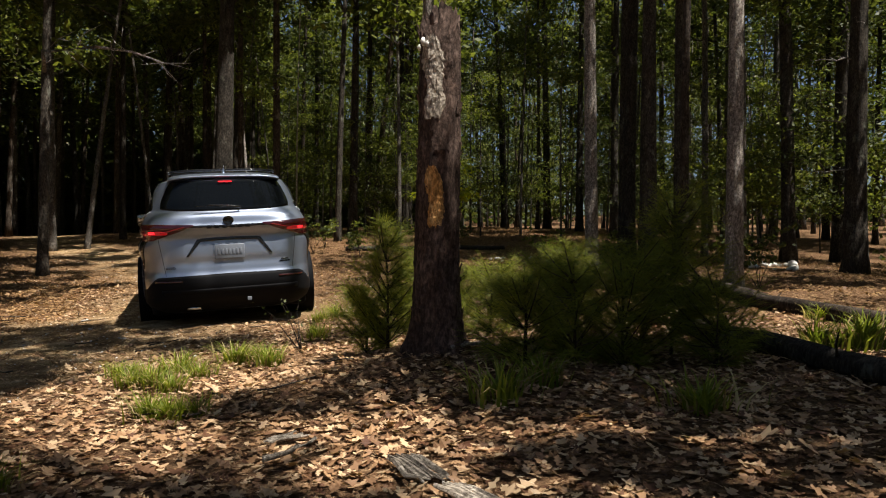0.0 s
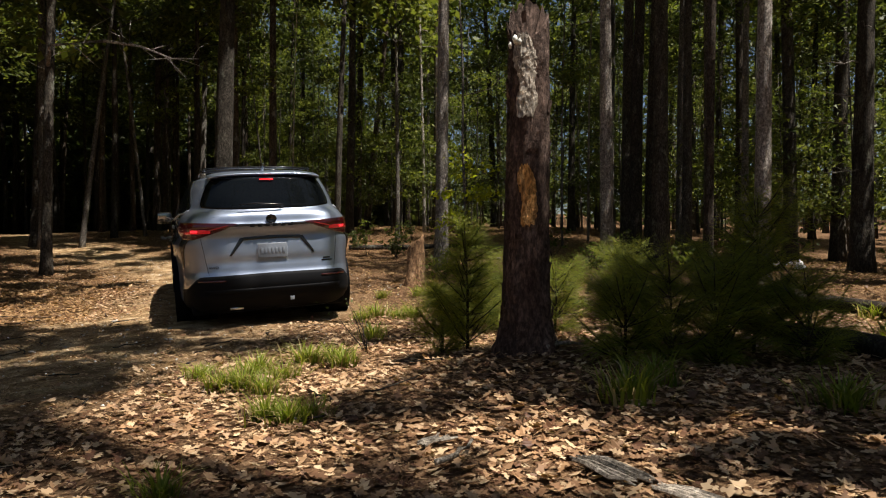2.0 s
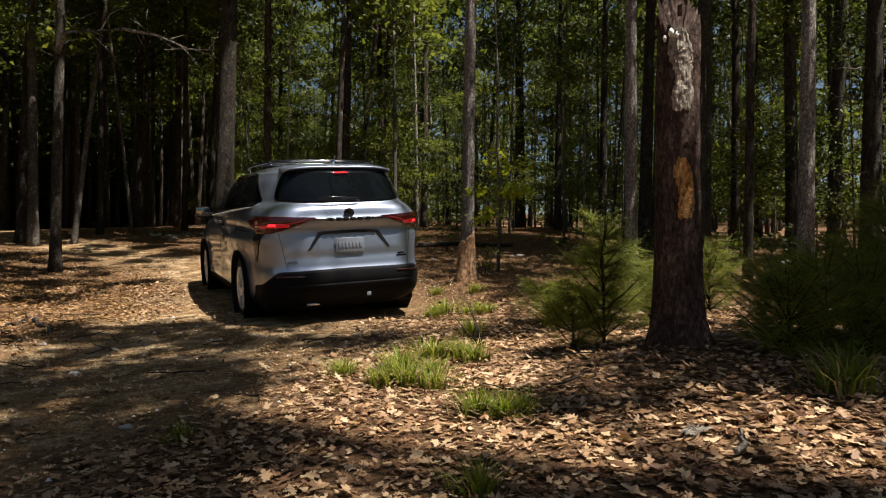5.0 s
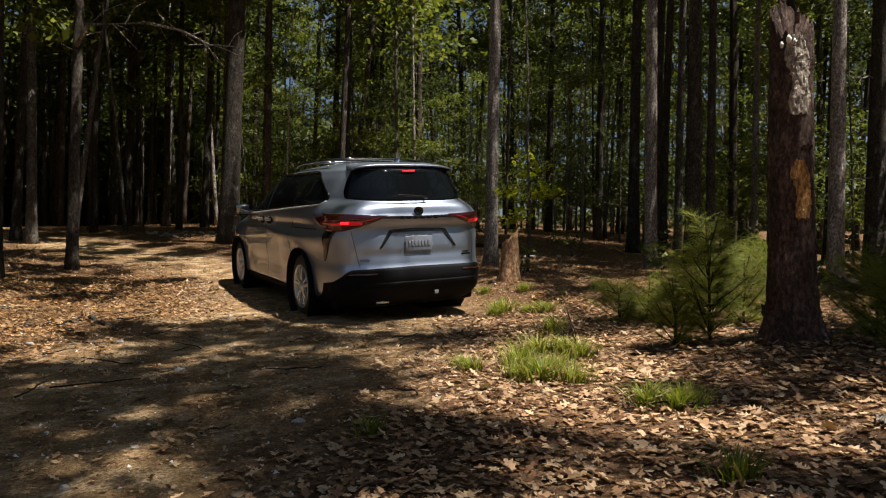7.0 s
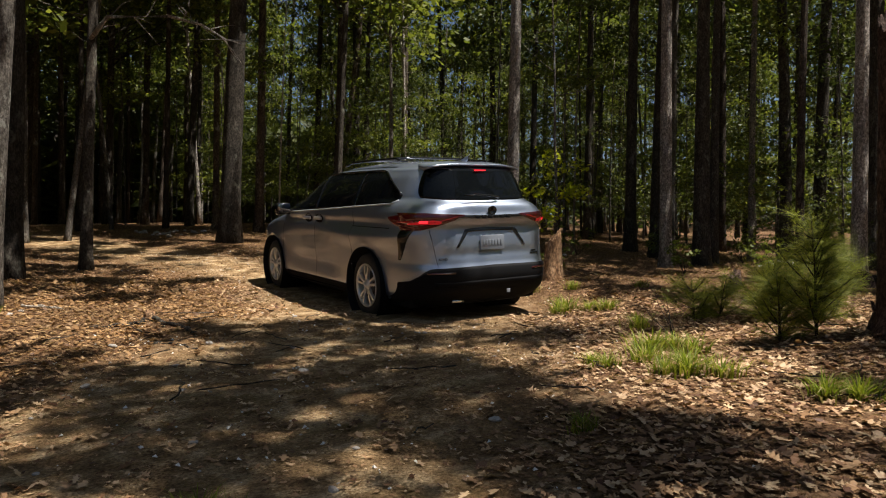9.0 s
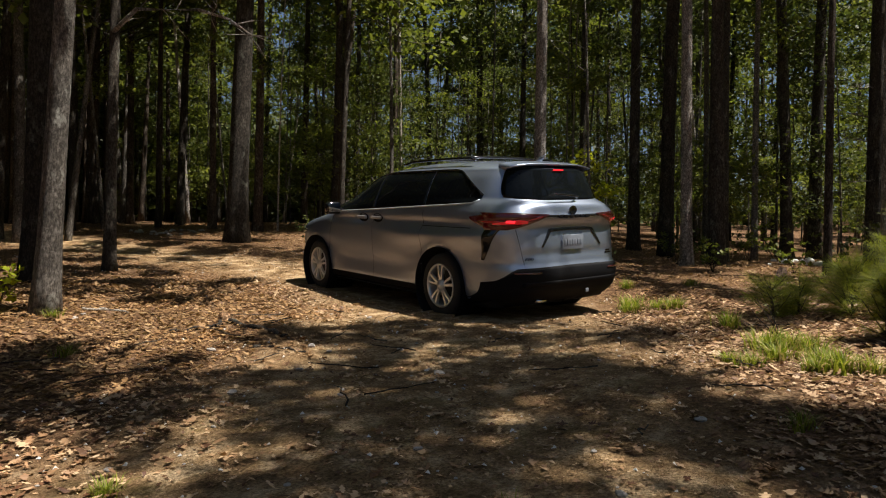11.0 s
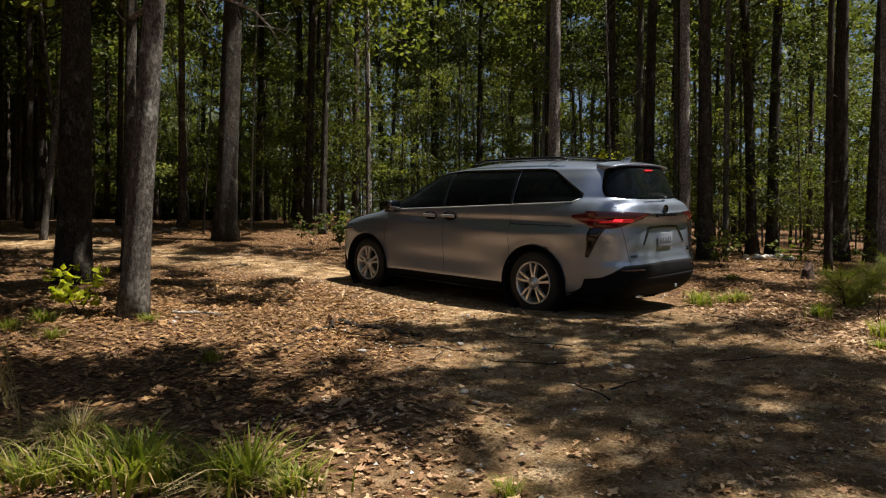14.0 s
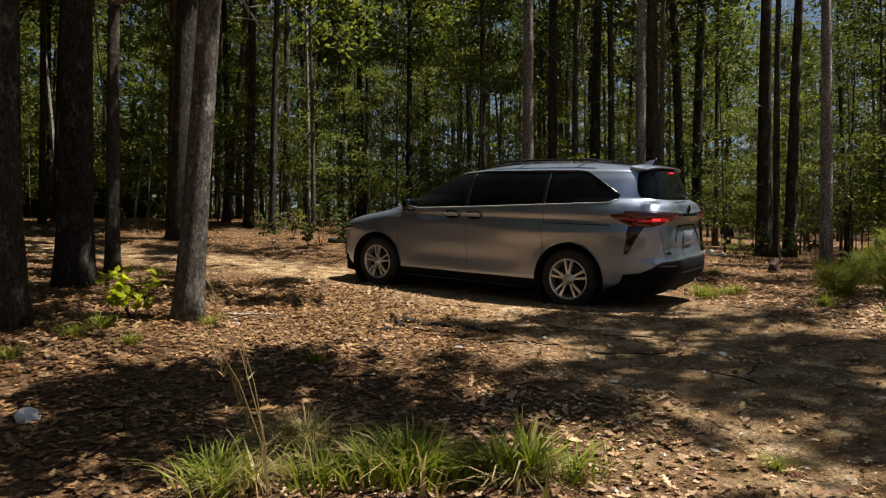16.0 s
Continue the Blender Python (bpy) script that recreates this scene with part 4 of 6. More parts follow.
def sheet(name, point, rows, cols, material, thick=0.004):
    """A panel that follows the body: point(u, v, off) with u, v from 0 to 1, closed round its edge."""
    vs = [point(i / cols, j / rows, thick) for j in range(rows + 1) for i in range(cols + 1)]
    at = lambda i, j: j * (cols + 1) + i
    fs = [(at(i, j), at(i + 1, j), at(i + 1, j + 1), at(i, j + 1)) for j in range(rows) for i in range(cols)]
    rim = [(i, 0) for i in range(cols)] + [(cols, j) for j in range(rows)] + [(i, rows) for i in range(cols, 0, -1)] + [(0, j) for j in range(rows, 0, -1)]
    o = len(vs)
    vs += [point(i / cols, j / rows, -0.006) for i, j in rim]
    n = len(rim)
    fs += [(at(*rim[k]), o + k, o + (k + 1) % n, at(*rim[(k + 1) % n])) for k in range(n)]
    me = mesh_of(name, vs, fs, material, True)
    bm = bmesh.new()
    bm.from_mesh(me)
    bmesh.ops.recalc_face_normals(bm, faces=bm.faces)
    bm.to_mesh(me)
    bm.free()
    return me


def flip(v, s):
    return Vector((v.x * s, v.y, v.z))


def bead(name, pts, r, material, sides=6):
    return mesh_of(name, *tube([(p, r) for p in pts], sides), material, True)


def box(name, x0, x1, y0, y1, z0, z1, material, bev=0.01, m=None):
    bm = bmesh.new()
    bmesh.ops.create_cube(bm, size=1)
    for v in bm.verts:
        v.co = ((x0 + x1) / 2 + v.co.x * (x1 - x0), (y0 + y1) / 2 + v.co.y * (y1 - y0), (z0 + z1) / 2 + v.co.z * (z1 - z0))
    bmesh.ops.bevel(bm, geom=bm.edges[:], offset=bev, segments=2, affect="EDGES", profile=0.6)
    if m is not None:
        bm.transform(m)
    return from_bm(name, bm, material, True)


def lathe(profile, sides=40, axis_x=True):
    """Turn (along, radius) pairs round the x axis."""
    vs, fs = [], []
    for a, r in profile:
        for i in range(sides):
            t = 2 * math.pi * i / sides
            vs.append((a, r * math.cos(t), r * math.sin(t)))
    for k in range(len(profile) - 1):
        for i in range(sides):
            j = (i + 1) % sides
            fs.append((k * sides + i, k * sides + j, (k + 1) * sides + j, (k + 1) * sides + i))
    return vs, fs


def build_car():
    car = base("minivan", pose(0, 0, 0, 3.360, -3.890, -0.252), "silver minivan with lit brake lights parked on the dirt track", "car")
    # shell: stacked outlines, roof inset in steps, arches cut
    vs, fs = [], []
    n = 150
    loops = []
    for z, (x, y) in zip(LEVELS, OUTLINES):
        loops.append([(x[i], y[i], z) for i in range(n)] + [(-x[i], y[i], z) for i in range(n - 2, 0, -1)])
    top = np.array(loops[-1])
    for t in (0.06, 0.14, 0.24, 0.36, 0.5, 0.66, 0.82, 0.95):
        ring = top.copy()
        ring[:, 0] *= 1 - t
        ring[:, 1] = 0.5 + (ring[:, 1] - 0.5) * (1 - t * 0.97)
        lift = 1 - (1 - t) ** 3.2
        ring[:, 2] = 1.67 + (table(ROOF, ring[:, 1]) - 1.67) * lift
        loops.append([tuple(p) for p in ring])
    m = len(loops[0])
    for lp in loops:
        vs += lp
    arch = 0.435
    for k in range(len(loops) - 1):
        for i in range(m):
            j = (i + 1) % m
            q = (k * m + i, k * m + j, (k + 1) * m + j, (k + 1) * m + i)
            c = np.mean([vs[a] for a in q], 0)
            if abs(c[0]) > 0.6 and min(math.hypot(c[1], c[2] - 0.385), math.hypot(c[1] - 3.06, c[2] - 0.385)) < arch:
                continue
            fs.append(q)
    fs.append(tuple((len(loops) - 1) * m + i for i in range(m)))
    used = sorted({i for f in fs for i in f})
    near = {}
    for i in used:
        x, y, z = vs[i]
        for yw in (0.0, 3.06):
            d = math.hypot(y - yw, z - 0.385)
            if abs(x) > 0.6 and abs(d - arch) < 0.024:
                near[i] = (x, yw + (y - yw) * arch / d, 0.385 + (z - 0.385) * arch / d)
    back = {a: b for b, a in enumerate(used)}
    part("body", mesh_of("body", [near.get(i, vs[i]) for i in used], [tuple(back[i] for i in f) for f in fs], PAINT, True), car, "silver metallic body shell")
    part("underbody", box("underbody", -0.84, 0.84, -0.80, 3.80, 0.2, 0.5, BLACK, 0.05), car, "black underbody")
    # wheel wells, wheels
    for s in (1, -1):
        for yw in (0.0, 3.06):
            v, f = lathe([(0.995, arch), (0.975, arch - 0.008), (0.55, arch - 0.008), (0.55, 0.05)], 36)
            part("wheel_well", mesh_of("wheel_well", [(a * s, yw + b, 0.385 + c) for a, b, c in v], f, BLACK, True), car, "black wheel arch liner")
            hub = Matrix.Translation((0.955 * s, yw, 0.385)) @ Matrix.Diagonal((s, 1, 1, 1))
            v, f = lathe([(-0.20, 0.21), (-0.02, 0.222), (0.0, 0.232), (0.004, 0.245), (-0.008, 0.247), (-0.03, 0.235)], 44)
            wheel = part("wheel", mesh_of("wheel_rim", v, f, ALLOY, True), car, "silver alloy wheel with paired spokes", hub)
            v, f = lathe([(-0.225, 0.235), (-0.235, 0.30), (-0.22, 0.346), (-0.19, 0.362), (-0.12, 0.365), (-0.05, 0.362), (-0.016, 0.346), (0.0, 0.31), (0.0, 0.262), (-0.012, 0.243)], 52)
            part("tyre", mesh_of("tyre", v, f, RUBBER, True), wheel, "dusty black rubber tyre")
            v, f = lathe([(-0.10, 0.0), (-0.10, 0.17)], 30)
            part("brake_disc", mesh_of("brake_disc", v, f, plain("dark_steel", (0.05, 0.05, 0.05), 0.5, 0.8), True), wheel, "dark brake disc")
            v, f = lathe([(-0.02, 0.075), (0.0, 0.06), (0.004, 0.035), (0.012, 0.03), (0.014, 0.0)], 24)
            part("hub_cap", mesh_of("hub_cap", v, f, ALLOY, True), wheel, "round centre cap")
            for k in range(10):
                a = (k // 2) * 72 + (-11 if k % 2 else 11) + 18
                b0, b1 = radians(a + (-7 if k % 2 else 7) * -1), radians(a)
                vs2 = []
                for r_, w_, d_, bb in ((0.04, 0.020, -0.012, b0), (0.13, 0.015, -0.002, b1), (0.235, 0.019, -0.006, b1)):
                    c, q = math.cos(bb), math.sin(bb)
                    for o, dd in ((-w_, -0.03), (-w_ * 0.8, 0), (w_ * 0.8, 0), (w_, -0.03)):
                        vs2.append((d_ + dd, r_ * c - o * q, r_ * q + o * c))
                f2 = [(4 * a2 + i, 4 * a2 + i + 1, 4 * a2 + i + 5, 4 * a2 + i + 4) for a2 in range(2) for i in range(3)]
                part("spoke", mesh_of("spoke", vs2, f2, ALLOY), wheel)
    # side glass, trim, doors
    def glass_top(y):
        return float(np.interp(y, (-0.56, -0.52, -0.30, -0.14, -0.04, 0.3, 1.3, 1.7, 2.1, 2.45, 2.62), (1.375, 1.405, 1.55, 1.645, 1.665, 1.668, 1.668, 1.64, 1.50, 1.30, 1.20)))
    def glass_low(y):
        return float(np.interp(y, (-0.56, -0.46, 0, 0.4, 1.4, 2.3, 2.62), (1.365, 1.312, 1.29, 1.272, 1.225, 1.19, 1.185)))
    for s in (1, -1):
        for words, y0, y1 in (("rear quarter window", -0.545, 0.345), ("sliding door window", 0.357, 1.484), ("front door window", 1.496, 2.56)):
            def pane(u, v, off, y0=y0, y1=y1, s=s):
                y = y0 + (y1 - y0) * u
                return flip(side_at(y, glass_low(y) + (glass_top(y) - glass_low(y)) * v, off), s)
            part("side_window", sheet("side_window", pane, 14, 22, TINT, 0.004), car, "dark tinted " + words)
        part("window_trim", bead("window_trim", [flip(side_at(y, glass_low(y) - 0.008, 0.003), s) for y in np.linspace(-0.53, 2.55, 40)], 0.008, SATIN), car, "thin bright trim under the windows")
        def pillar(u, v, off, s=s):
            y = 1.475 + 0.03 * u
            return flip(side_at(y, glass_low(y) + (glass_top(y) - glass_low(y)) * v, off), s)
        part("door_pillar", sheet("door_pillar", pillar, 14, 2, GLOSS, 0.006), car, "gloss black door pillar")
        part("window_frame", bead("window_frame", [flip(side_at(y, glass_top(y) + 0.006, 0.0), s) for y in np.linspace(-0.55, 2.6, 60)], 0.012, GLOSS), car, "black window surround")
        for words, y in (("front door seam", 1.49), ("rear door seam", 0.36), ("fender seam", 2.62)):
            lo, hi = (0.34, 1.18) if y > 0.5 else (0.50, 1.22)
            part("door_seam", bead("door_seam", [flip(side_at(y + (0.06 * math.sin(3 * z) if y > 2 else 0), z, -0.001), s) for z in np.linspace(lo, hi, 24)], 0.0035, SEAM, 4), car, "dark gap between panels")
        part("slide_rail", bead("slide_rail", [flip(side_at(y, 1.045, 0.0), s) for y in np.linspace(-0.5, 0.36, 16)], 0.006, SEAM, 4), car, "dark slot of the sliding door rail")
        for y in (1.375, 1.735):
            p = side_at(y, 1.12, 0.028)
            hd = part("door_handle", box("door_handle", -0.014, 0.014, -0.115, 0.115, -0.021, 0.021, SATIN, 0.012), car, "bright door handle", Matrix.Translation(flip(p, s)))
            v, f = lathe([(-0.021, 0.0), (-0.02, 0.045), (-0.016, 0.058), (-0.026, 0.064)], 20)
            part("recess", mesh_of("recess", [(a * s, b * 1.9, c * 0.95) for a, b, c in v], f, BLACK, True), hd, "dark hand recess")
        # lower cladding
        def sill(u, v, off, s=s):
            y = 0.44 + 2.18 * u
            return flip(side_at(y, 0.26 + 0.09 * v, off), s)
        part("sill", sheet("sill", sill, 3, 30, BLACK, 0.006), car, "black sill strip")
        # mirror
        p = side_at(2.36, 1.20, 0.0)
        vs2, f2 = tube([((0, 0, 0), 0.02), ((0.05, 0, 0.0), 0.022), ((0.10, -0.005, 0.01), 0.03)], 8)
        mirror = part("side_mirror", box("side_mirror", 0.05, 0.255, -0.06, 0.07, -0.05, 0.105, GLOSS, 0.045, Matrix.Diagonal((s, 1, 1, 1))), car, "dark glossy door mirror", Matrix.Translation(flip(p, s)))
        part("arm", mesh_of("mirror_arm", [(a * s, b, c) for a, b, c in vs2], f2, GLOSS, True), mirror, "black mirror arm")
        part("glass", box("mirror_glass", 0.068, 0.24, -0.066, -0.05, -0.032, 0.09, plain("mirror", (0.35, 0.37, 0.4), 0.03, 1.0, grain=0), 0.004, Matrix.Diagonal((s, 1, 1, 1))), mirror, "mirror glass")
        part("lower_shell", box("mirror_lower", 0.062, 0.25, -0.05, 0.055, -0.06, -0.02, GLOSS, 0.015, Matrix.Diagonal((s, 1, 1, 1))), mirror, "black lower shell")
        # tail lamp: the flank's wedge and the tail's wedge
        def lamp_side(u, v, off, s=s):
            y = -0.50 - 0.40 * u
            lo, hi = 1.15 - 0.115 * min(1, u * 1.5) ** 0.8, 1.165 + 0.04 * min(1, u * 1.3)
            return flip(side_at(y, lo + (hi - lo) * v, off), s)
        def lamp_tail(u, v, off, s=s):
            x = 0.36 + 0.53 * u
            lo, hi = 1.172 - 0.14 * min(1, u * 1.25) ** 1.1, 1.184 + 0.024 * u
            return flip(tail_at(x, lo + (hi - lo) * v, off), s)
        lamp = part("tail_lamp", sheet("tail_lamp", lamp_tail, 8, 22, RED_LENS, 0.014), car, "dark red wedge-shaped tail lamp")
        part("side_lens", sheet("side_lens", lamp_side, 6, 16, RED_LENS, 0.012), lamp, "red lens wrapping onto the flank")
        def glow(u, v, off, s=s):
            x = 0.62 + 0.24 * u
            return flip(tail_at(x, 1.105 - 0.012 * u + (0.01 + 0.028 * math.sin(math.pi * min(1, 0.15 + 0.8 * u))) * v, off), s)
        part("bulb", sheet("bulb", glow, 4, 14, LAMP_LIT, 0.018), lamp, "lit red brake light")
        def streak(u, v, off, s=s):
            x = 0.45 + 0.26 * u
            return flip(tail_at(x, 1.16 - 0.045 * u + 0.008 * v, off), s)
        def core(u, v, off, s=s):
            return flip(tail_at(0.74 + 0.06 * u, 1.112 + 0.022 * v, off), s)
        part("bulb_core", sheet("bulb_core", core, 2, 4, RED_GLOW, 0.0215), lamp, "brightest part of the lit lamp")
        def side_glow(u, v, off, s=s):
            return flip(side_at(-0.66 - 0.22 * u, 1.095 + (0.008 + 0.03 * u) * v + 0.02 * (1 - u), off), s)
        part("side_strip", sheet("side_strip", side_glow, 2, 8, lamp_material("faint_red", (0.12, 0.005, 0.005), 0.025), 0.0155), lamp, "faintly lit red strip on the flank")
        part("light_strip", sheet("light_strip", streak, 2, 10, lamp_material("dim_red", (0.12, 0.005, 0.005), 0.035), 0.018), lamp, "dim red light strip")
        # black vent under the lamp
        def vent(u, v, off, s=s):
            z = 1.06 - 0.34 * v
            y = -0.80 + 0.12 * v + (0.085 - 0.065 * v) * (u - 0.5) * 2
            return flip(side_at(y, z, off), s)
        part("bumper_vent", sheet("bumper_vent", vent, 12, 5, GLOSS, 0.005), car, "black slanted vent under the lamp")
        part("gate_seam", bead("gate_seam", [flip(tail_at(x, z, -0.001), s) for x, z in zip(np.linspace(0.66, 0.72, 16), np.linspace(0.66, 1.04, 16))], 0.0035, SEAM, 4), car, "dark gap beside the tailgate")
        # roof rail
        rail = [(0.60 * s, y, float(table(ROOF, y)) + (0.012 if -0.15 < y < 1.1 else -0.006)) for y in (-0.2, -0.12, 0.0, 0.2, 0.4, 0.8, 1.05, 1.17, 1.24)]
        part("roof_rail", bead("roof_rail", rail, 0.016, GLOSS, 8), car, "black roof rail")
    for y in (0.05, 0.85):
        part("cross_bar", bead("cross_bar", [(-0.60, y, 1.812), (-0.3, y, 1.828), (0.3, y, 1.828), (0.60, y, 1.812)], 0.015, GLOSS, 8), car, "black roof cross bar")
    fin_v, fin_f = tube([((0, -0.58, 1.76), 0.035), ((0, -0.62, 1.795), 0.022), ((0, -0.66, 1.835), 0.008)], 8)
    part("antenna", mesh_of("antenna", [(x * 0.55, -0.61 + (y + 0.61) * 1.6, z) for x, y, z in fin_v], fin_f, PAINT, True), car, "silver shark-fin antenna")

    # tail: window, spoiler, garnish, bumper
    def rear_glass(u, v, off):
        w = (0.72 - 0.135 * v) * (1 - 0.05 * (1 - v) ** 6 - 0.04 * v ** 8)
        z = 1.335 + 0.335 * v + 0.03 * (2 * u - 1) ** 4 * (1 - v)
        return tail_at((2 * u - 1) * w, z, off)
    part("rear_window", sheet("rear_window", rear_glass, 12, 34, TINT, 0.005), car, "dark tinted rear window")
    def spoiler(u, v, off):
        x = (2 * u - 1) * 0.60
        y = -0.66 - 0.20 * v + 0.07 * (2 * u - 1) ** 4
        return Vector((x, y, 1.757 - 0.038 * v - 0.035 * (2 * u - 1) ** 4 + off))
    vs2 = []
    for lo in (0, 1):
        for j in range(5):
            for i in range(21):
                p = spoiler(i / 20, j / 4, 0)
                vs2.append((p.x, p.y + 0.02 * lo * (j == 4), p.z - lo * (0.018 + 0.03 * (j < 3))))
    at = lambda l, i, j: l * 105 + j * 21 + i
    f2 = [(at(0, i, j), at(0, i + 1, j), at(0, i + 1, j + 1), at(0, i, j + 1)) for j in range(4) for i in range(20)]
    f2 += [(at(1, i, j + 1), at(1, i + 1, j + 1), at(1, i + 1, j), at(1, i, j)) for j in range(4) for i in range(20)]
    f2 += [(at(0, i, 4), at(0, i + 1, 4), at(1, i + 1, 4), at(1, i, 4)) for i in range(20)]
    f2 += [(at(0, k, j + 1), at(1, k, j + 1), at(1, k, j), at(0, k, j)) for j in range(4) for k in (0, 20)]
    roof_spoiler = part("spoiler", mesh_of("spoiler", vs2, f2, PAINT, True), car, "silver roof spoiler")
    part("brake_strip", box("brake_strip", -0.075, 0.075, -0.012, 0.0, -0.006, 0.006, RED_GLOW, 0.003), roof_spoiler, "lit red high brake light", Matrix.Translation((0, -0.872, 1.655)))
    vs2, f2 = tube([((0.10, 0, 0), 0.02), ((0.04, -0.02, 0.012), 0.013), ((-0.2, -0.028, 0.03), 0.011), ((-0.36, -0.03, 0.02), 0.008)], 6)
    part("wiper", mesh_of("wiper", vs2, f2, GLOSS, True), car, "black rear wiper", Matrix.Translation((0.04, -1.02, 1.365)))
    def garnish(u, v, off):
        x = (2 * u - 1) * 0.42
        return tail_at(x, 1.152 + 0.024 * v + 0.006 * abs(2 * u - 1), off)
    part("garnish", sheet("garnish", garnish, 2, 24, GLOSS, 0.006), car, "dark strip between the lamps")
    v, f = lathe([(0, 0.0), (0, 0.045), (0.006, 0.058), (0.012, 0.06), (0.012, 0.05)], 28)
    p = tail_at(0.0, 1.225, 0.012)
    part("badge", mesh_of("badge", [(b * 0.95, -a, c * 0.78) for a, b, c in v], f, GLOSS, True), car, "dark oval badge", Matrix.Translation(p))
    for k in range(6):
        x = -0.2 + 0.08 * k
        p = tail_at(x, 1.158, 0.012)
        part("badge_bar", box("badge_bar", -0.024, 0.024, -0.005, 0.005, -0.016, 0.016, BLACK, 0.003), car, "small dark bar", Matrix.Translation(p))
    for x, z, w in ((0.58, 0.775, 0.04), (0.58, 0.75, 0.06)):
        part("badge_bar", box("badge_bar", -w, w, -0.003, 0.003, -0.008, 0.008, GLOSS, 0.002), car, "small dark bar", Matrix.Translation(tail_at(x, z, 0.004)) @ Matrix.Rotation(0.18, 4, "Z"))
    cu = bpy.data.curves.new("letters", "FONT")
    cu.body, cu.size, cu.extrude, cu.align_x = "AWD", 0.042, 0.003, "CENTER"
    cu.materials.append(GLOSS)
    part("letters", cu, car, "dark lettering", Matrix.Translation(tail_at(-0.61, 0.722, 0.004)) @ pose(0, 0, 0, 90, 0, -12))
    # plate recess: not hollowed, its shade is drawn with dark gloss strips
    def shade_bar(u, v, off):
        x = (2 * u - 1) * 0.30
        return tail_at(x, 1.005 + 0.035 * v + 0.008 * (1 - (2 * u - 1) ** 2), off)
    part("plate_hood", sheet("plate_hood", shade_bar, 3, 20, GLOSS, 0.012), car, "dark strip drawn for the shade over the number plate")
    for s in (1, -1):
        def cheek(u, v, off, s=s):
            x = 0.275 + 0.15 * v + (0.055 - 0.03 * v) * u
            return flip(tail_at(x, 1.035 - 0.185 * v, off), s)
        part("recess_edge", sheet("recess_edge", cheek, 8, 3, GLOSS, 0.006), car, "dark slanted strip drawn for the shade at the plate recess edge")
    p = tail_at(0, 0.86, 0.0)
    plate = part("number_plate", box("number_plate", -0.155, 0.155, -0.004, 0.004, -0.078, 0.078, PLATE, 0.004), car, "pale number plate with blurred marks", Matrix.Translation((0, p.y - 0.012, 0.89)))
    for k in range(7):
        part("plate_bar", box("plate_bar", -0.013, 0.013, -0.002, 0.002, -0.03, 0.03, GREY_INK, 0.001), plate, "", Matrix.Translation((-0.115 + 0.038 * k, -0.006, 0)))
    def bumper(u, v, off):
        x = (2 * u - 1) * 0.90
        lo, hi = 0.25, 0.65 - 0.012 * abs(2 * u - 1) - 0.15 * float(smooth01(abs(x), 0.7, 0.9)) ** 1.5
        return tail_at(x, lo + (hi - lo) * v, off)
    bump_ob = part("bumper", sheet("bumper", bumper, 14, 44, BLACK, 0.014), car, "black lower rear bumper")
    for s in (1, -1):
        def corner(u, v, off, s=s):
            y = -0.99 + 0.27 * u
            hi = 0.5 - 0.25 * u ** 0.8
            return flip(side_at(y, 0.24 + (hi - 0.24) * v, off), s)
        part("bumper_corner", sheet("bumper_corner", corner, 8, 16, BLACK, 0.012), bump_ob, "black bumper corner")
        def reflector(u, v, off, s=s):
            return flip(tail_at(0.50 + 0.26 * u, 0.585 + 0.016 * v, off), s)
        part("reflector", sheet("reflector", reflector, 2, 8, lamp_material("reflector", (0.05, 0.006, 0.006), 0), 0.02), bump_ob, "slim red reflector")
    def skid(u, v, off):
        x = (2 * u - 1) * 0.70
        return tail_at(x, 0.455 + 0.05 * v, off)
    part("skid_strip", sheet("skid_strip", skid, 3, 30, BLACK, 0.022), bump_ob, "black ridge across the bumper")
    v, f = tube([((-0.47, -1.02, 0.285), 0.02), ((-0.33, -1.03, 0.285), 0.02)], 10)
    part("exhaust_tip", mesh_of("exhaust_tip", v, f, CHROME, True), car, "chrome exhaust tip")
    part("tow_label", box("tow_label", -0.022, 0.022, -0.004, 0.004, -0.02, 0.02, PLATE, 0.002), car, "small pale label under the bumper", Matrix.Translation((0.175, -1.15, 0.365)))
    # nose: windscreen, lamps, grille
    def screen(u, v, off):
        z = 1.17 + 0.47 * v
        xs, ys = at_level(z)
        m2 = int(np.argmax(xs))
        x = (2 * u - 1) * (0.80 - 0.16 * v)
        y = float(np.interp(-abs(x), -xs[m2:], ys[m2:]))
        return Vector((x, y + off, z + off))
    part("windscreen", sheet("windscreen", screen, 12, 30, TINT, 0.005), car, "dark windscreen")
    for s in (1, -1):
        def head(u, v, off, s=s):
            y = 3.45 + 0.42 * u
            return flip(side_at(y, 0.87 + (0.02 + 0.07 * u) * v - 0.06 * u, off), s)
        part("headlamp", sheet("headlamp", head, 4, 10, plain("lamp_glass", (0.05, 0.052, 0.056), 0.1, coat=1.0, grain=0), 0.008), car, "clear headlamp")
    def grille(u, v, off):
        z = 0.34 + 0.34 * v
        xs, ys = at_level(z)
        m2 = int(np.argmax(xs))
        x = (2 * u - 1) * 0.8
        return Vector((x, float(np.interp(-abs(x), -xs[m2:], ys[m2:])) + off, z))
    part("grille", sheet("grille", grille, 6, 24, BLACK, 0.008), car, "black lower grille")
    return car


build_car()

# ---- stumps, logs and wood ----
def facing(deg, s):
    return math.cos(radians(deg)) * s, math.sin(radians(deg)) * s


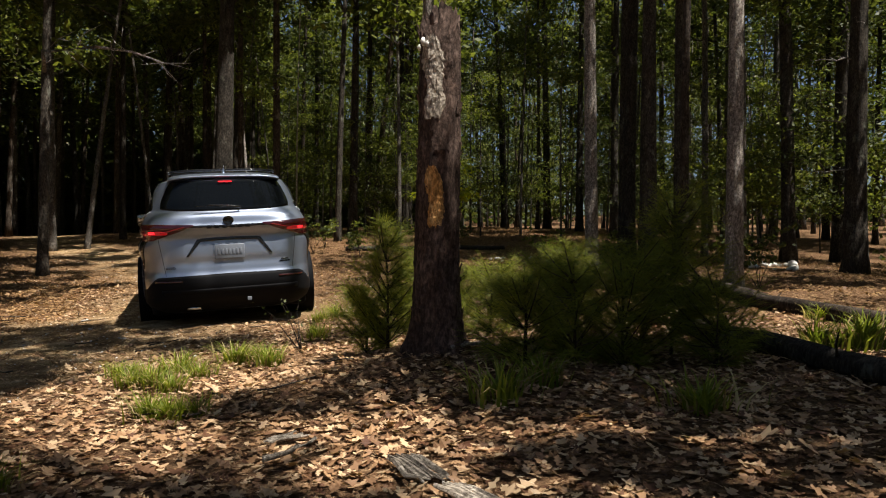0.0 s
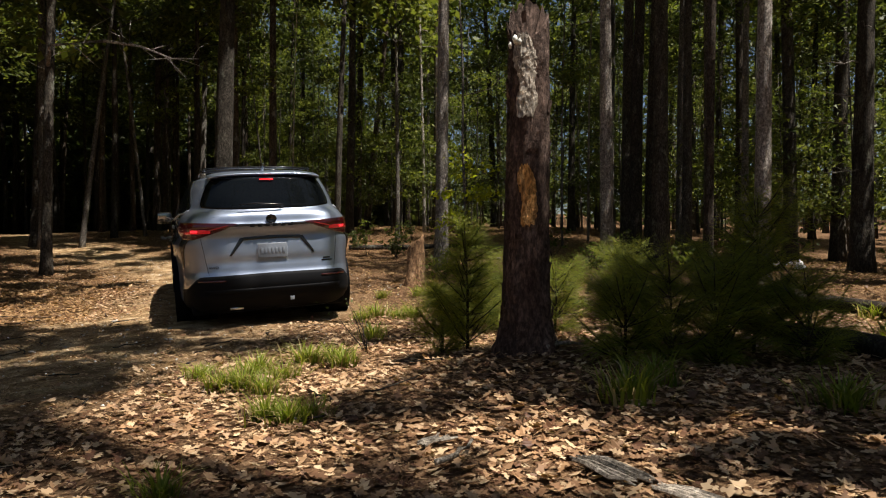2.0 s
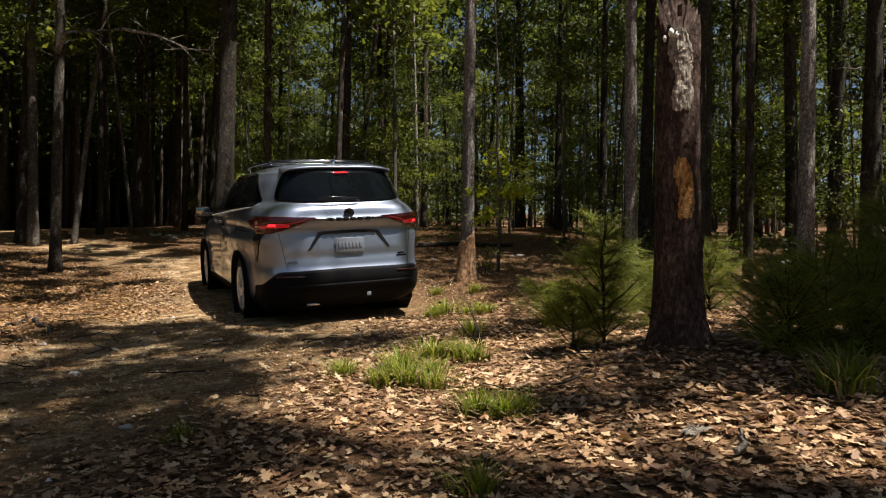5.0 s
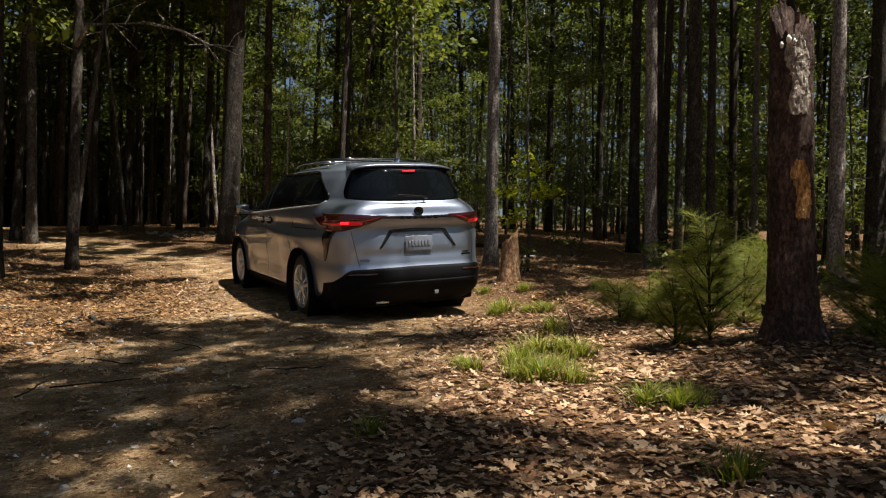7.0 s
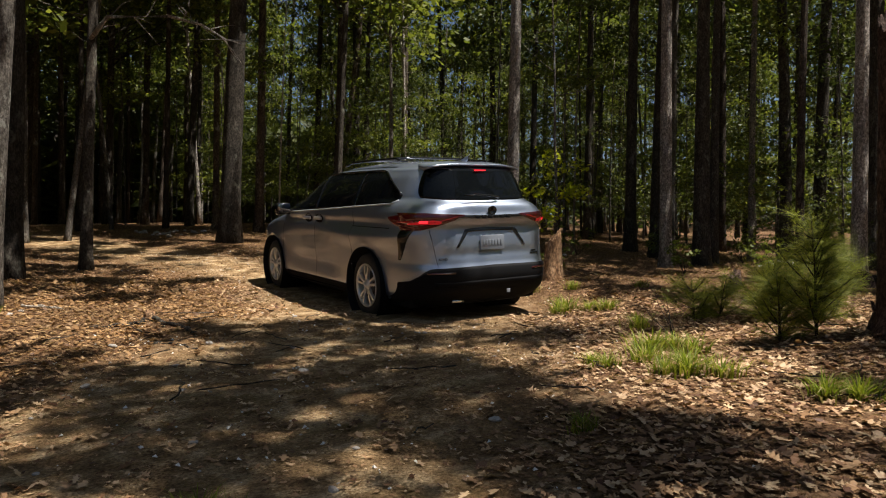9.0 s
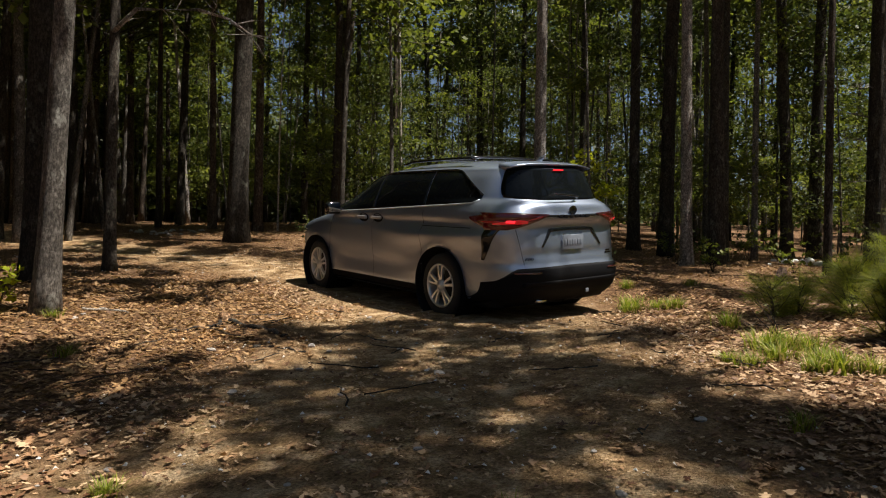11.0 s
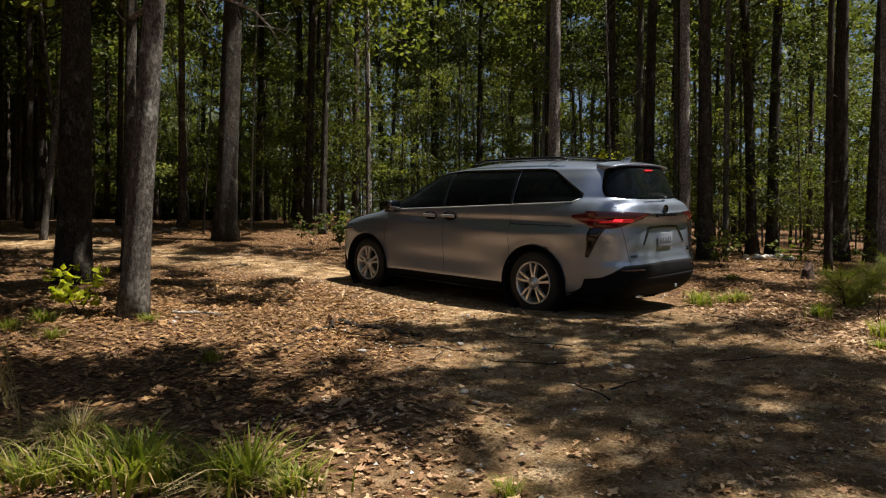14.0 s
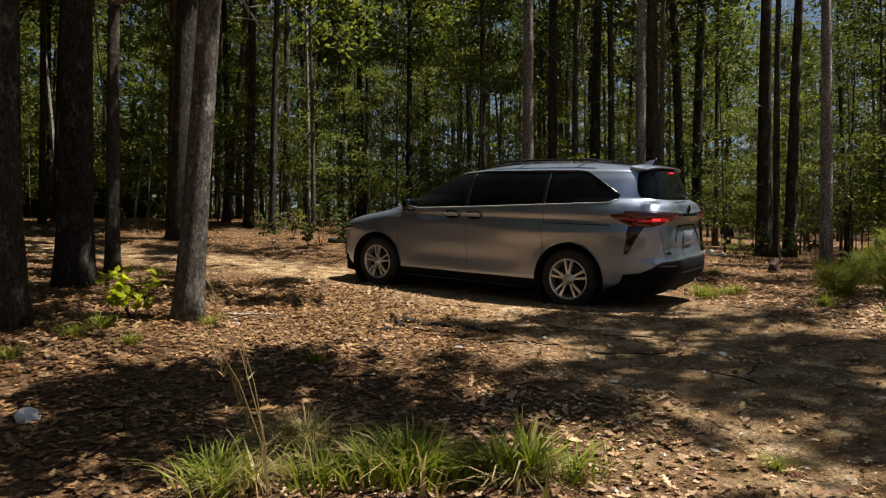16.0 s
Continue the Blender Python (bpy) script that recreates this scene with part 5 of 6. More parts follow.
def shell_patch(rng, radius_at, lo, hi, mid, half, off, material, name, ragged=0.25):
    """A ragged patch of bare wood on a trunk: heights lo to hi, round the bearing mid, half degrees to each side."""
    rows, cols = 26, 12
    vs, fs = [], []
    for j in range(rows + 1):
        s = j / rows
        w = half * math.sin(math.pi * (0.12 + 0.8 * s)) ** 0.6 * (1 + ragged * math.sin(9 * s + 1) + rng.uniform(-ragged, ragged) * 0.5)
        c = mid + 6 * math.sin(5 * s)
        for i in range(cols + 1):
            u = i / cols * 2 - 1
            z = lo + (hi - lo) * s + rng.uniform(-0.012, 0.012)
            r = radius_at(z) + off * (1 - u ** 6) + rng.uniform(-0.004, 0.004) - 0.012 * (abs(u) > 0.99)
            x, y = facing(c + u * w, r)
            vs.append((x, y, z))
    for j in range(rows):
        for i in range(cols):
            a = j * (cols + 1) + i
            fs.append((a, a + 1, a + cols + 2, a + cols + 1))
    return mesh_of(name, vs, fs, material)


def ragged_trunk(rng, r, height, jag, material, name, sides=26, rings=22, flare=0.45, lumps=0.07):
    """A broken trunk with rough sides and a splintered top."""
    vs, fs = [], []
    ph = rng.uniform(0, 6.28, 6)
    tops = np.array([jag * (0.5 + 0.5 * math.sin(2 * math.pi * i / sides + ph[0])) + rng.uniform(-0.3, 0.3) * jag * 0.5 for i in range(sides)])
    for k in range(rings + 1):
        s = k / rings
        for i in range(sides):
            t = 2 * math.pi * i / sides
            z = s * (height - jag + tops[i]) - (0.12 if k == 0 else 0)
            rr = r * (1 - 0.14 * s) * (1 + flare * math.exp(-max(z, 0) / 0.14) * (1 + 0.35 * math.sin(4 * t + ph[1]))) * (1 + lumps * (math.sin(3 * t + ph[2] + 4 * s) * 0.5 + math.sin(7 * t + ph[3] - 9 * s) * 0.35 + rng.uniform(-0.4, 0.4)))
            vs.append((rr * math.cos(t), rr * math.sin(t), z))
    for k in range(rings):
        for i in range(sides):
            j = (i + 1) % sides
            fs.append((k * sides + i, k * sides + j, (k + 1) * sides + j, (k + 1) * sides + i))
    c = len(vs)
    vs.append((0, 0, height - jag * 1.3))
    fs += [(rings * sides + i, rings * sides + (i + 1) % sides, c) for i in range(sides)]
    return mesh_of(name, vs, fs, material, True)


def build_snag():
    rng = np.random.default_rng(3)
    x, y = 1.12, -4.58
    e = base("dead_tree", pose(x, y, float(zg(x, y)) - 0.02, -1.2, 0.6, 0), "broken dead tree trunk with dark bark and bare scars", "tree")
    part("trunk", ragged_trunk(rng, 0.158, 2.42, 0.34, BARK_DEAD, "snag_trunk", 48, 60, 0.55, 0.075), e, "dark reddish-brown flaking bark")
    rad = lambda z: 0.158 * (1 - 0.14 * z / 2.6) * (1 + 0.55 * math.exp(-z / 0.14))
    part("bare_wood", shell_patch(rng, rad, 1.56, 2.12, 232, 34, 0.012, WOOD_GREY, "snag_bare"), e, "pale weathered bare wood")
    part("scar", shell_patch(rng, rad, 0.84, 1.24, 240, 26, 0.014, WOOD_RAW, "snag_scar", 0.18), e, "orange-brown scar of raw wood")
    white = plain("white_fungus", (0.7, 0.69, 0.64), 0.9, vary=0.2)
    for bx, by, bz, br in ((-0.152, -0.03, 2.05, 0.015), (-0.142, -0.075, 2.08, 0.019), (-0.122, -0.105, 2.06, 0.014)):
        v, f = tube([((bx, by, bz - br * 1.6), br * 0.5), ((bx - 0.008, by - 0.006, bz), br), ((bx, by, bz + br * 1.3), br * 0.4)], 7, 0.35, rng)
        part("fungus", mesh_of("snag_fungus", v, f, white, True), e, "small white bracket fungus")
    for _ in range(46):
        t, z = rng.uniform(0, 360), rng.uniform(0.15, 2.2)
        cx, cy = facing(t, rad(z) * 0.99)
        ux, uy = facing(t + 90, rng.uniform(0.015, 0.04))
        ox, oy = facing(t, rng.uniform(0.008, 0.022))
        hgt = rng.uniform(0.03, 0.09)
        q = [(cx - ux, cy - uy, z), (cx + ux, cy + uy, z), (cx + ux + ox, cy + uy + oy, z + hgt), (cx - ux + ox * 0.6, cy - uy + oy * 0.6, z + hgt * 0.9)]
        q += [(a * 0.95, b * 0.95, c) for a, b, c in q]
        part("bark_flake", mesh_of("bark_flake", q, [(0, 1, 2, 3), (7, 6, 5, 4), (0, 4, 5, 1), (1, 5, 6, 2), (2, 6, 7, 3), (3, 7, 4, 0)], BARK_DEAD), e)


build_snag()


def stump(x, y, r, h, jag, material, label, seed, yaw=0):
    rng = np.random.default_rng(seed)
    e = base("tree_stump", pose(x, y, float(zg(x, y)) - 0.02, 0, 0, yaw), label, "stump")
    part("wood", ragged_trunk(rng, r, h, jag, material, "stump_wood", 24, 12, 0.5, 0.1), e)
    return e


STUMP_WOOD = bark("rotten_wood", (0.2, 0.1, 0.05), (0.42, 0.25, 0.14), (0.6, 0.43, 0.28), 16, (1, 1, 0.16), 1.0)
stump(2.1, 0.3, 0.125, 0.72, 0.22, STUMP_WOOD, "broken rotten orange-brown tree stump by the track", 8)
stump(5.38, -2.25, 0.13, 0.30, 0.16, BARK_DEAD, "dark rotten stump at the foot of a pine", 9)
stump(-3.1, 0.85, 0.05, 0.12, 0.03, STUMP_WOOD, "small sawn-off dark stump in the dirt", 10)
stump(3.89, -1.35, 0.07, 0.27, 0.12, BARK_DEAD, "small dark rotten stump in leaf litter", 12)


def surface_root(run, r, label, seed):
    """A root that snakes half out of the dirt."""
    rng = np.random.default_rng(seed)
    x0, y0 = run[0]
    z0 = float(zg(x0, y0))
    rings = []
    for k in range(25):
        f = k / 24 * (len(run) - 1)
        i = min(int(f), len(run) - 2)
        x, y = (run[i][c] + (run[i + 1][c] - run[i][c]) * (f - i) for c in (0, 1))
        x, y = x + rng.normal(0, 0.008), y + rng.normal(0, 0.008)
        rings.append(((x - x0, y - y0, float(zg(x, y)) - z0 + r * (0.25 + 0.4 * math.sin(k * 0.9))), r * (1 - 0.55 * k / 24) * rng.uniform(0.85, 1.15)))
    tagged(new("root", mesh_of("root", *tube(rings, 9, 0.12, rng), BARK_OAK, True)), label, "root").matrix_basis = pose(x0, y0, z0)


surface_root(((-3.14, 0.8), (-3.25, 0.63), (-3.45, 0.66), (-3.68, 0.7)), 0.028, "dark root of the small stump, half buried in dirt", 1)
surface_root(((-3.06, 0.8), (-3.0, 0.5), (-2.87, 0.23), (-2.86, 0.0), (-2.88, -0.25)), 0.032, "dark root of the small stump, half buried in dirt", 2)
surface_root(((-3.29, -0.39), (-3.1, -0.62), (-3.0, -0.95)), 0.014, "thin dark root lying bare on the dirt track", 3)


def log(x0, y0, x1, y1, r, material, label, seed):
    rng = np.random.default_rng(seed)
    n = 12
    rings = []
    for k in range(n + 1):
        s = k / n
        x, y = x0 + (x1 - x0) * s, y0 + (y1 - y0) * s
        rings.append(((x + 0.05 * math.sin(5 * s + seed), y, float(zg(x, y)) + r * 0.75), r * (1 - 0.3 * s) * rng.uniform(0.92, 1.08)))
    v, f = tube(rings, 14, 0.1, rng)
    e = base("fallen_log", pose(0, 0, 0), label, "log")
    part("stem", mesh_of("log_stem", v, f, material, True), e)
    for bit in limbs_of(rng, [(*rings[k][0], 0.5) for k in (3, 7, 10)], 0.5, r * 0.4, 0.8, 5)[0]:
        part("branch_stub", mesh_of("log_stub", *bit, material, True), e, "broken branch stub")


log(5.6, -2.31, 3.99, -6.95, 0.095, BARK_PINE, "fallen grey log lying on the leaf litter", 4)
log(3.49, -4.19, 2.71, -7.37, 0.09, BARK_OAK, "dark mossy fallen log in the shade", 6)
log(3.18, 8.41, 7.19, 7.3, 0.07, BARK_OAK, "thin fallen trunk lying beyond the track", 14)


def sticks(spots, material, name, label, seed, r=0.008):
    rng = np.random.default_rng(seed)
    for x, y, ln, yaw in spots:
        pts = []
        for k in range(6):
            s = k / 5 - 0.5
            px, py = x + s * ln * math.cos(radians(yaw)) + rng.normal(0, 0.012), y + s * ln * math.sin(radians(yaw)) + rng.normal(0, 0.012)
            pts.append(((px, py, float(zg(px, py)) + r + 0.02 + rng.uniform(0, 0.015)), r * (1.1 - 0.5 * (s + 0.5))))
        v, f = tube(pts, 6, 0.15, rng)
        tagged(new(name, mesh_of(name, v, f, material, True)), label, "stick", "sticks on the ground")


sticks(((-4.07, 1.93, 0.5, -40), (-3.95, 1.86, 0.38, -43), (1.27, -4.74, 0.28, 30), (1.36, -4.72, 0.2, -25), (-0.04, -6.08, 0.3, 40)), WOOD_GREY, "stick", "pale weathered stick lying on dry leaves", 3, 0.013)
rng = np.random.default_rng(9)
sticks([(rng.uniform(-6.5, -1.2), rng.uniform(-4.5, 1.5), rng.uniform(0.15, 0.7), rng.uniform(0, 180)) for _ in range(26)] + [(rng.uniform(-2, 3), rng.uniform(-7, -1), rng.uniform(0.15, 0.6), rng.uniform(0, 180)) for _ in range(18)], BARK_OAK, "twig", "thin dark twig lying on the ground", 10, 0.0055)


def slab(x, y, ln, w, yaw, tilt, label, seed):
    """A splintered slab of pale wood."""
    rng = np.random.default_rng(seed)
    bits = []
    for k in range(7):
        o = (k - 3) * w / 7
        l0, l1 = -ln / 2 * rng.uniform(0.6, 1), ln / 2 * rng.uniform(0.5, 1)
        h = rng.uniform(0.006, 0.018)
        bits.append(tube([((l0, o, 0.005), 0.004), ((l0 * 0.5, o, h), w / 11), ((l1 * 0.5, o + rng.normal(0, 0.01), h), w / 11), ((l1, o + rng.normal(0, 0.02), 0.015), 0.003)], 5, 0.2, rng))
    tagged(new("wood_slab", mesh_of("wood_slab", *join(bits), WOOD_GREY)), label, "wood").matrix_basis = pose(x, y, float(zg(x, y)) + 0.02, 0, tilt, yaw)


slab(0.33, -6.6, 0.42, 0.12, -82, 2, "splintered pale slab of wood on dry leaves", 2)
slab(0.4, -6.98, 0.34, 0.1, -70, 4, "splintered pale strip of wood on dry leaves", 5)
slab(-0.04, -5.83, 0.22, 0.08, 25, 3, "short pale flake of weathered wood", 7)


# ---- stones ----
def stone_mesh(rng, flat=0.6, material=STONE):
    bm = bmesh.new()
    bmesh.ops.create_icosphere(bm, subdivisions=2, radius=0.5)
    s = rng.uniform(0, 50)
    for v in bm.verts:
        n = noise.noise(v.co * 2.3 + Vector((s, s, s))) * 0.28 + noise.noise(v.co * 5 + Vector((s, 0, s))) * 0.1
        v.co = v.co * (1 + n)
        v.co.z *= flat
    return from_bm("stone", bm, material)


rng = np.random.default_rng(14)
STONES = [stone_mesh(rng, f) for f in (0.45, 0.55, 0.6, 0.7, 0.5)]
WHITE_STONES = [stone_mesh(rng, f, WHITE_STONE) for f in (0.6, 0.7, 0.75, 0.8, 0.65)]


def stone(x, y, s, label, group="", k=None, white=False):
    ob = tagged(new("stone", (WHITE_STONES if white else STONES)[int(rng.integers(5)) if k is None else k]), label, "stone", group)
    ob.matrix_basis = pose(x, y, float(zg(x, y)) + s * 0.12, rng.normal(0, 8), rng.normal(0, 8), rng.uniform(0, 360)) @ Matrix.Diagonal((s, s * rng.uniform(0.6, 1), s * rng.uniform(0.7, 1), 1))


for _ in range(120):
    s, o = rng.uniform(0, 1), rng.normal(0, 1.0)
    x, y = -6.3 + 6.0 * s - 0.66 * o, -5.6 + 6.6 * s + 0.75 * o
    if off_track(x, y) > 2.0 or (abs(x) < 1.05 and y > -1.1):
        continue
    stone(x, y, rng.choice((0.02, 0.028, 0.035, 0.05, 0.07), p=(0.35, 0.3, 0.2, 0.1, 0.05)), "small pale quartz stone on the dirt track", "stones on the track")
for x, y, s in ((-2.56, -2.19, 0.09), (-3.59, -0.28, 0.08), (-3.95, -1.83, 0.075), (-4.36, 1.77, 0.08), (-4.24, 1.93, 0.06), (-3.29, -1.41, 0.06)):
    stone(x, y, s, "pale flat stone lying in the dirt")
for _ in range(13):
    stone(10.5 + rng.normal(0, 0.35), 1.75 + rng.normal(0, 0.3), rng.uniform(0.1, 0.28), "white rock in a loose heap among the trees", "heap of white rocks", white=True)
stone(-6.64, 0.63, 0.15, "white quartz stone lying in dry leaves", k=3, white=True)
for _ in range(22):
    stone(-0.5 + rng.normal(0, 0.5), 13.6 + rng.normal(0, 0.5), rng.uniform(0.08, 0.2), "pale rock in rubble beside the far track", "pale rubble")
for _ in range(9):
    stone(5.9 + rng.normal(0, 0.9), 4.9 + rng.normal(0, 0.3), rng.uniform(0.08, 0.16), "pale rock half hidden behind the clearing", "scattered pale rocks")


# ---- grass, weeds, saplings ----
def blades(rng, n, height, spread, lean, width=0.006):
    """Verts and quads of curved grass blades from one root."""
    v, q = [], []
    for k in range(n):
        a, r0 = rng.uniform(0, 6.2832), abs(rng.normal(0, spread))
        b = a + rng.normal(0, 0.7)
        h, out = height * rng.uniform(0.45, 1.1), lean * rng.uniform(0.3, 1.3)
        w = width * rng.uniform(0.7, 1.3)
        px, py = -math.sin(b) * w, math.cos(b) * w
        o = len(v)
        for s in (0, 0.4, 0.75, 1.0):
            x = r0 * math.cos(a) + math.cos(b) * out * h * s * s
            y = r0 * math.sin(a) + math.sin(b) * out * h * s * s
            z = h * (s - 0.35 * out * s * s * s)
            t = 1 - 0.92 * s
            v += [(x - px * t, y - py * t, z), (x + px * t, y + py * t, z)]
        q += [(o + 2 * i, o + 2 * i + 1, o + 2 * i + 3, o + 2 * i + 2) for i in range(3)]
    return v, q


rng = np.random.default_rng(41)
TUFTS = []
for k in range(5):
    TUFTS.append((quads_mesh("green_blades", *blades(rng, 110, 0.17, 0.06, 0.8), GRASS), quads_mesh("dry_blades", *blades(rng, 22, 0.17, 0.07, 1.2), STRAW)))


def tuft(x, y, s, label, k=None, dry=1.0, tall=1.0):
    g, d = TUFTS[int(rng.integers(5)) if k is None else k]
    e = base("grass_tuft", pose(x, y, float(zg(x, y)) - 0.01, 0, 0, rng.uniform(0, 360)) @ Matrix.Diagonal((s, s, s * tall, 1)), label, "grass", "grass tufts")
    tagged(part("grass", g, e), kind="stuff")
    if dry:
        tagged(part("dry_grass", d, e, "dry straw-coloured blades"), kind="stuff")


for x, y, s in ((-0.09, -3.3, 1.3), (0.1, -3.38, 1.1), (-0.51, -3.6, 1.2), (-0.38, -3.85, 1.0), (-0.64, -4.96, 1.1), (-0.54, -5.08, 1.0), (-0.92, -3.62, 0.9), (0.12, -3.53, 1.2), (-0.68, -4.11, 1.2), (-0.56, -4.26, 1.0), (-0.8, -4.02, 1.0),
                (1.14, -0.99, 1.4), (1.34, -1.2, 1.0), (0.67, -2.51, 1.2), (1.48, -1.34, 1.1), (0.92, -1.14, 1.0), (1.55, 0.07, 0.9), (3.88, -5.54, 1.9), (3.65, -5.36, 1.7), (4.16, -5.34, 1.5), (4.3, -3.46, 1.0), (1.93, -0.29, 0.9), (1.76, -6.41, 1.4), (1.02, -5.81, 1.5), (1.39, -5.54, 1.3)):
    tuft(x, y, s, "green grass tuft growing through dry leaves")
for x, y, s in ((-5.6, -2.1, 1.9), (-5.68, -2.0, 1.5), (-5.5, -2.3, 1.2), (-5.98, -1.72, 1.8), (-5.88, -1.62, 1.6), (-6.1, -1.58, 1.5), (-5.83, -1.85, 1.2), (-6.26, -1.42, 1.4), (-6.53, -1.02, 1.4), (-6.6, -1.16, 1.3), (-4.9, -3.02, 0.6)):
    tuft(x, y, s, "dense green grass clump beside the track", tall=0.95)
for x, y, s in ((-4.6, 0.4, 0.8), (-6.21, 2.02, 0.9), (-2.02, -4.51, 0.7), (-0.85, -3.41, 0.7), (-1.15, -5.9, 0.9), (-0.42, -5.06, 0.9), (-0.09, -3.29, 0.9), (-3.8, -4.35, 0.7), (-4.53, 1.92, 0.8), (-5.34, 2.36, 1.0), (-5.64, 2.2, 0.9), (-5.42, 1.73, 0.8), (4.83, -4.38, 1.2), (2.78, -0.71, 0.9)):
    tuft(x, y, s, "small sparse grass tuft in dry leaves")


def dry_clump(x, y, s, seed):
    r = np.random.default_rng(seed)
    e = base("dry_grass_clump", pose(x, y, float(zg(x, y)) - 0.01), "arching clump of pale dry grass with green shoots", "grass")
    part("dry_grass", quads_mesh("arching_blades", *blades(r, 210, 0.24 * s, 0.05 * s, 1.7, 0.0045), STRAW), e, "pale arching blades")
    part("grass", quads_mesh("shoots", *blades(r, 60, 0.19 * s, 0.05 * s, 0.9), GRASS), e, "green shoots")


dry_clump(-5.99, -1.03, 1.25, 1)
dry_clump(-6.06, -0.93, 0.9, 6)
dry_clump(-6.45, -1.2, 0.8, 2)
dry_clump(-5.68, -2.12, 0.75, 3)


def stalks(x, y, h, n, seed):
    """Tall dry stems with feathery seed heads."""
    r = np.random.default_rng(seed)
    e = base("dry_stalks", pose(x, y, float(zg(x, y))), "tall dry straw-coloured grass stems with seed heads", "grass")
    for k in range(n):
        hh = h * r.uniform(0.7, 1.05)
        dx, dy = -0.16 + r.normal(0, 0.06), 0.10 + r.normal(0, 0.06)
        ring = [((dx * s * s * hh, dy * s * s * hh, s * hh), 0.003 * (1 - 0.5 * s)) for s in (0, 0.35, 0.7, 1.0)]
        stem = part("stem", mesh_of("stem", *tube(ring, 5), STRAW), e)
        tip, heads = Vector(ring[-1][0]), []
        for _ in range(40):
            a = tip - Vector((dx, dy, 1)) * r.uniform(0, 0.2)
            d = Vector((r.normal(0, 0.7), r.normal(0, 0.7), 1.6)).normalized() * 0.05
            w = d.orthogonal().normalized() * 0.006
            heads.append(([a - w, a + w, a + d], [(0, 1, 2)]))
        part("seed_head", mesh_of("seed_head", *join(heads), STRAW), stem, "feathery pale seed head")


stalks(-6.55, -1.42, 0.9, 3, 4)
stalks(-6.22, -0.87, 0.5, 4, 5)


def young_pine(x, y, h, w, seed, label, bare=0.12):
    """A young pine: a stem with whorls of shoots, each set with long needles."""
    r = np.random.default_rng(seed)
    e = base("young_pine", pose(x, y, float(zg(x, y)) - 0.01, r.normal(0, 2), r.normal(0, 2), 0), label, "sapling", "young pines")
    bits = [tube([((0, 0, 0), 0.013), ((0.01, 0, h * 0.5), 0.009), ((0, 0.01, h), 0.004)], 7)]
    shoots = [(Vector((0, 0, h * 0.62)), Vector((0, 0, h * 1.03)))]
    levels = max(4, int(h / 0.11))
    for k in range(levels):
        z = h * (0.5 * bare + (0.95 - 0.5 * bare) * k / levels)
        for _ in range(11):
            a = r.uniform(0, 6.2832)
            ln = w * 0.62 * (1 - 0.45 * (k / levels)) * r.uniform(0.25, 1.15)
            p0 = Vector((0, 0, z))
            p1 = p0 + Vector((math.cos(a) * ln, math.sin(a) * ln, ln * r.uniform(0.15, 1.3)))
            bits.append(tube([(p0, 0.005), (p0.lerp(p1, 0.6) + Vector((0, 0, -0.01)), 0.004), (p1, 0.002)], 4, 0, None, False))
            shoots.append((p0.lerp(p1, 0.25), p1))
    part("stem", mesh_of("pine_stem", *join(bits), BARK_PINE, True), e, "thin brown stem")
    v, q = [], []
    for a, b in shoots:
        d = (b - a)
        n = int(24 + d.length * 260)
        for _ in range(n):
            p = a + d * r.uniform(0, 1.0) ** 0.7
            way = (d.normalized() * r.uniform(0.1, 1.1) + Vector(r.normal(0, 0.55, 3))).normalized() * r.uniform(0.07, 0.185)
            s = way.orthogonal().normalized() * 0.0015
            o = len(v)
            v += [p - s, p + s, p + way + Vector((0, 0, -0.012)) + s * 0.3, p + way + Vector((0, 0, -0.012)) - s * 0.3]
            q.append((o, o + 1, o + 2, o + 3))
    part("foliage", quads_mesh("pine_tufts", v, q, SOFT_NEEDLE), e, "long green needles")


for k, (x, y, h, w, bare) in enumerate(((0.92, -4.06, 0.92, 0.46, 0.15), (0.82, -3.82, 0.5, 0.36, 0.1), (1.5, -2.5, 0.4, 0.42, 0.05), (1.7, -2.66, 0.36, 0.4, 0.05), (3.05, -3.07, 0.72, 0.55, 0.12), (1.51, -5.12, 0.55, 0.5, 0.05),
                                        (1.86, -5.12, 0.66, 0.6, 0.05), (2.18, -5.18, 0.7, 0.65, 0.05), (2.46, -4.97, 0.75, 0.6, 0.05), (2.72, -4.98, 1.12, 0.6, 0.35), (2.05, -4.65, 0.6, 0.6, 0.08), (1.97, -3.55, 0.6, 0.5, 0.1), (1.79, -3.15, 0.55, 0.5, 0.1),
                                        (2.54, -2.82, 0.5, 0.45, 0.1), (2.73, -5.41, 0.6, 0.55, 0.05))):
    young_pine(x, y, h, w, 60 + k, "young pine with soft green needles beside the dead tree", bare)


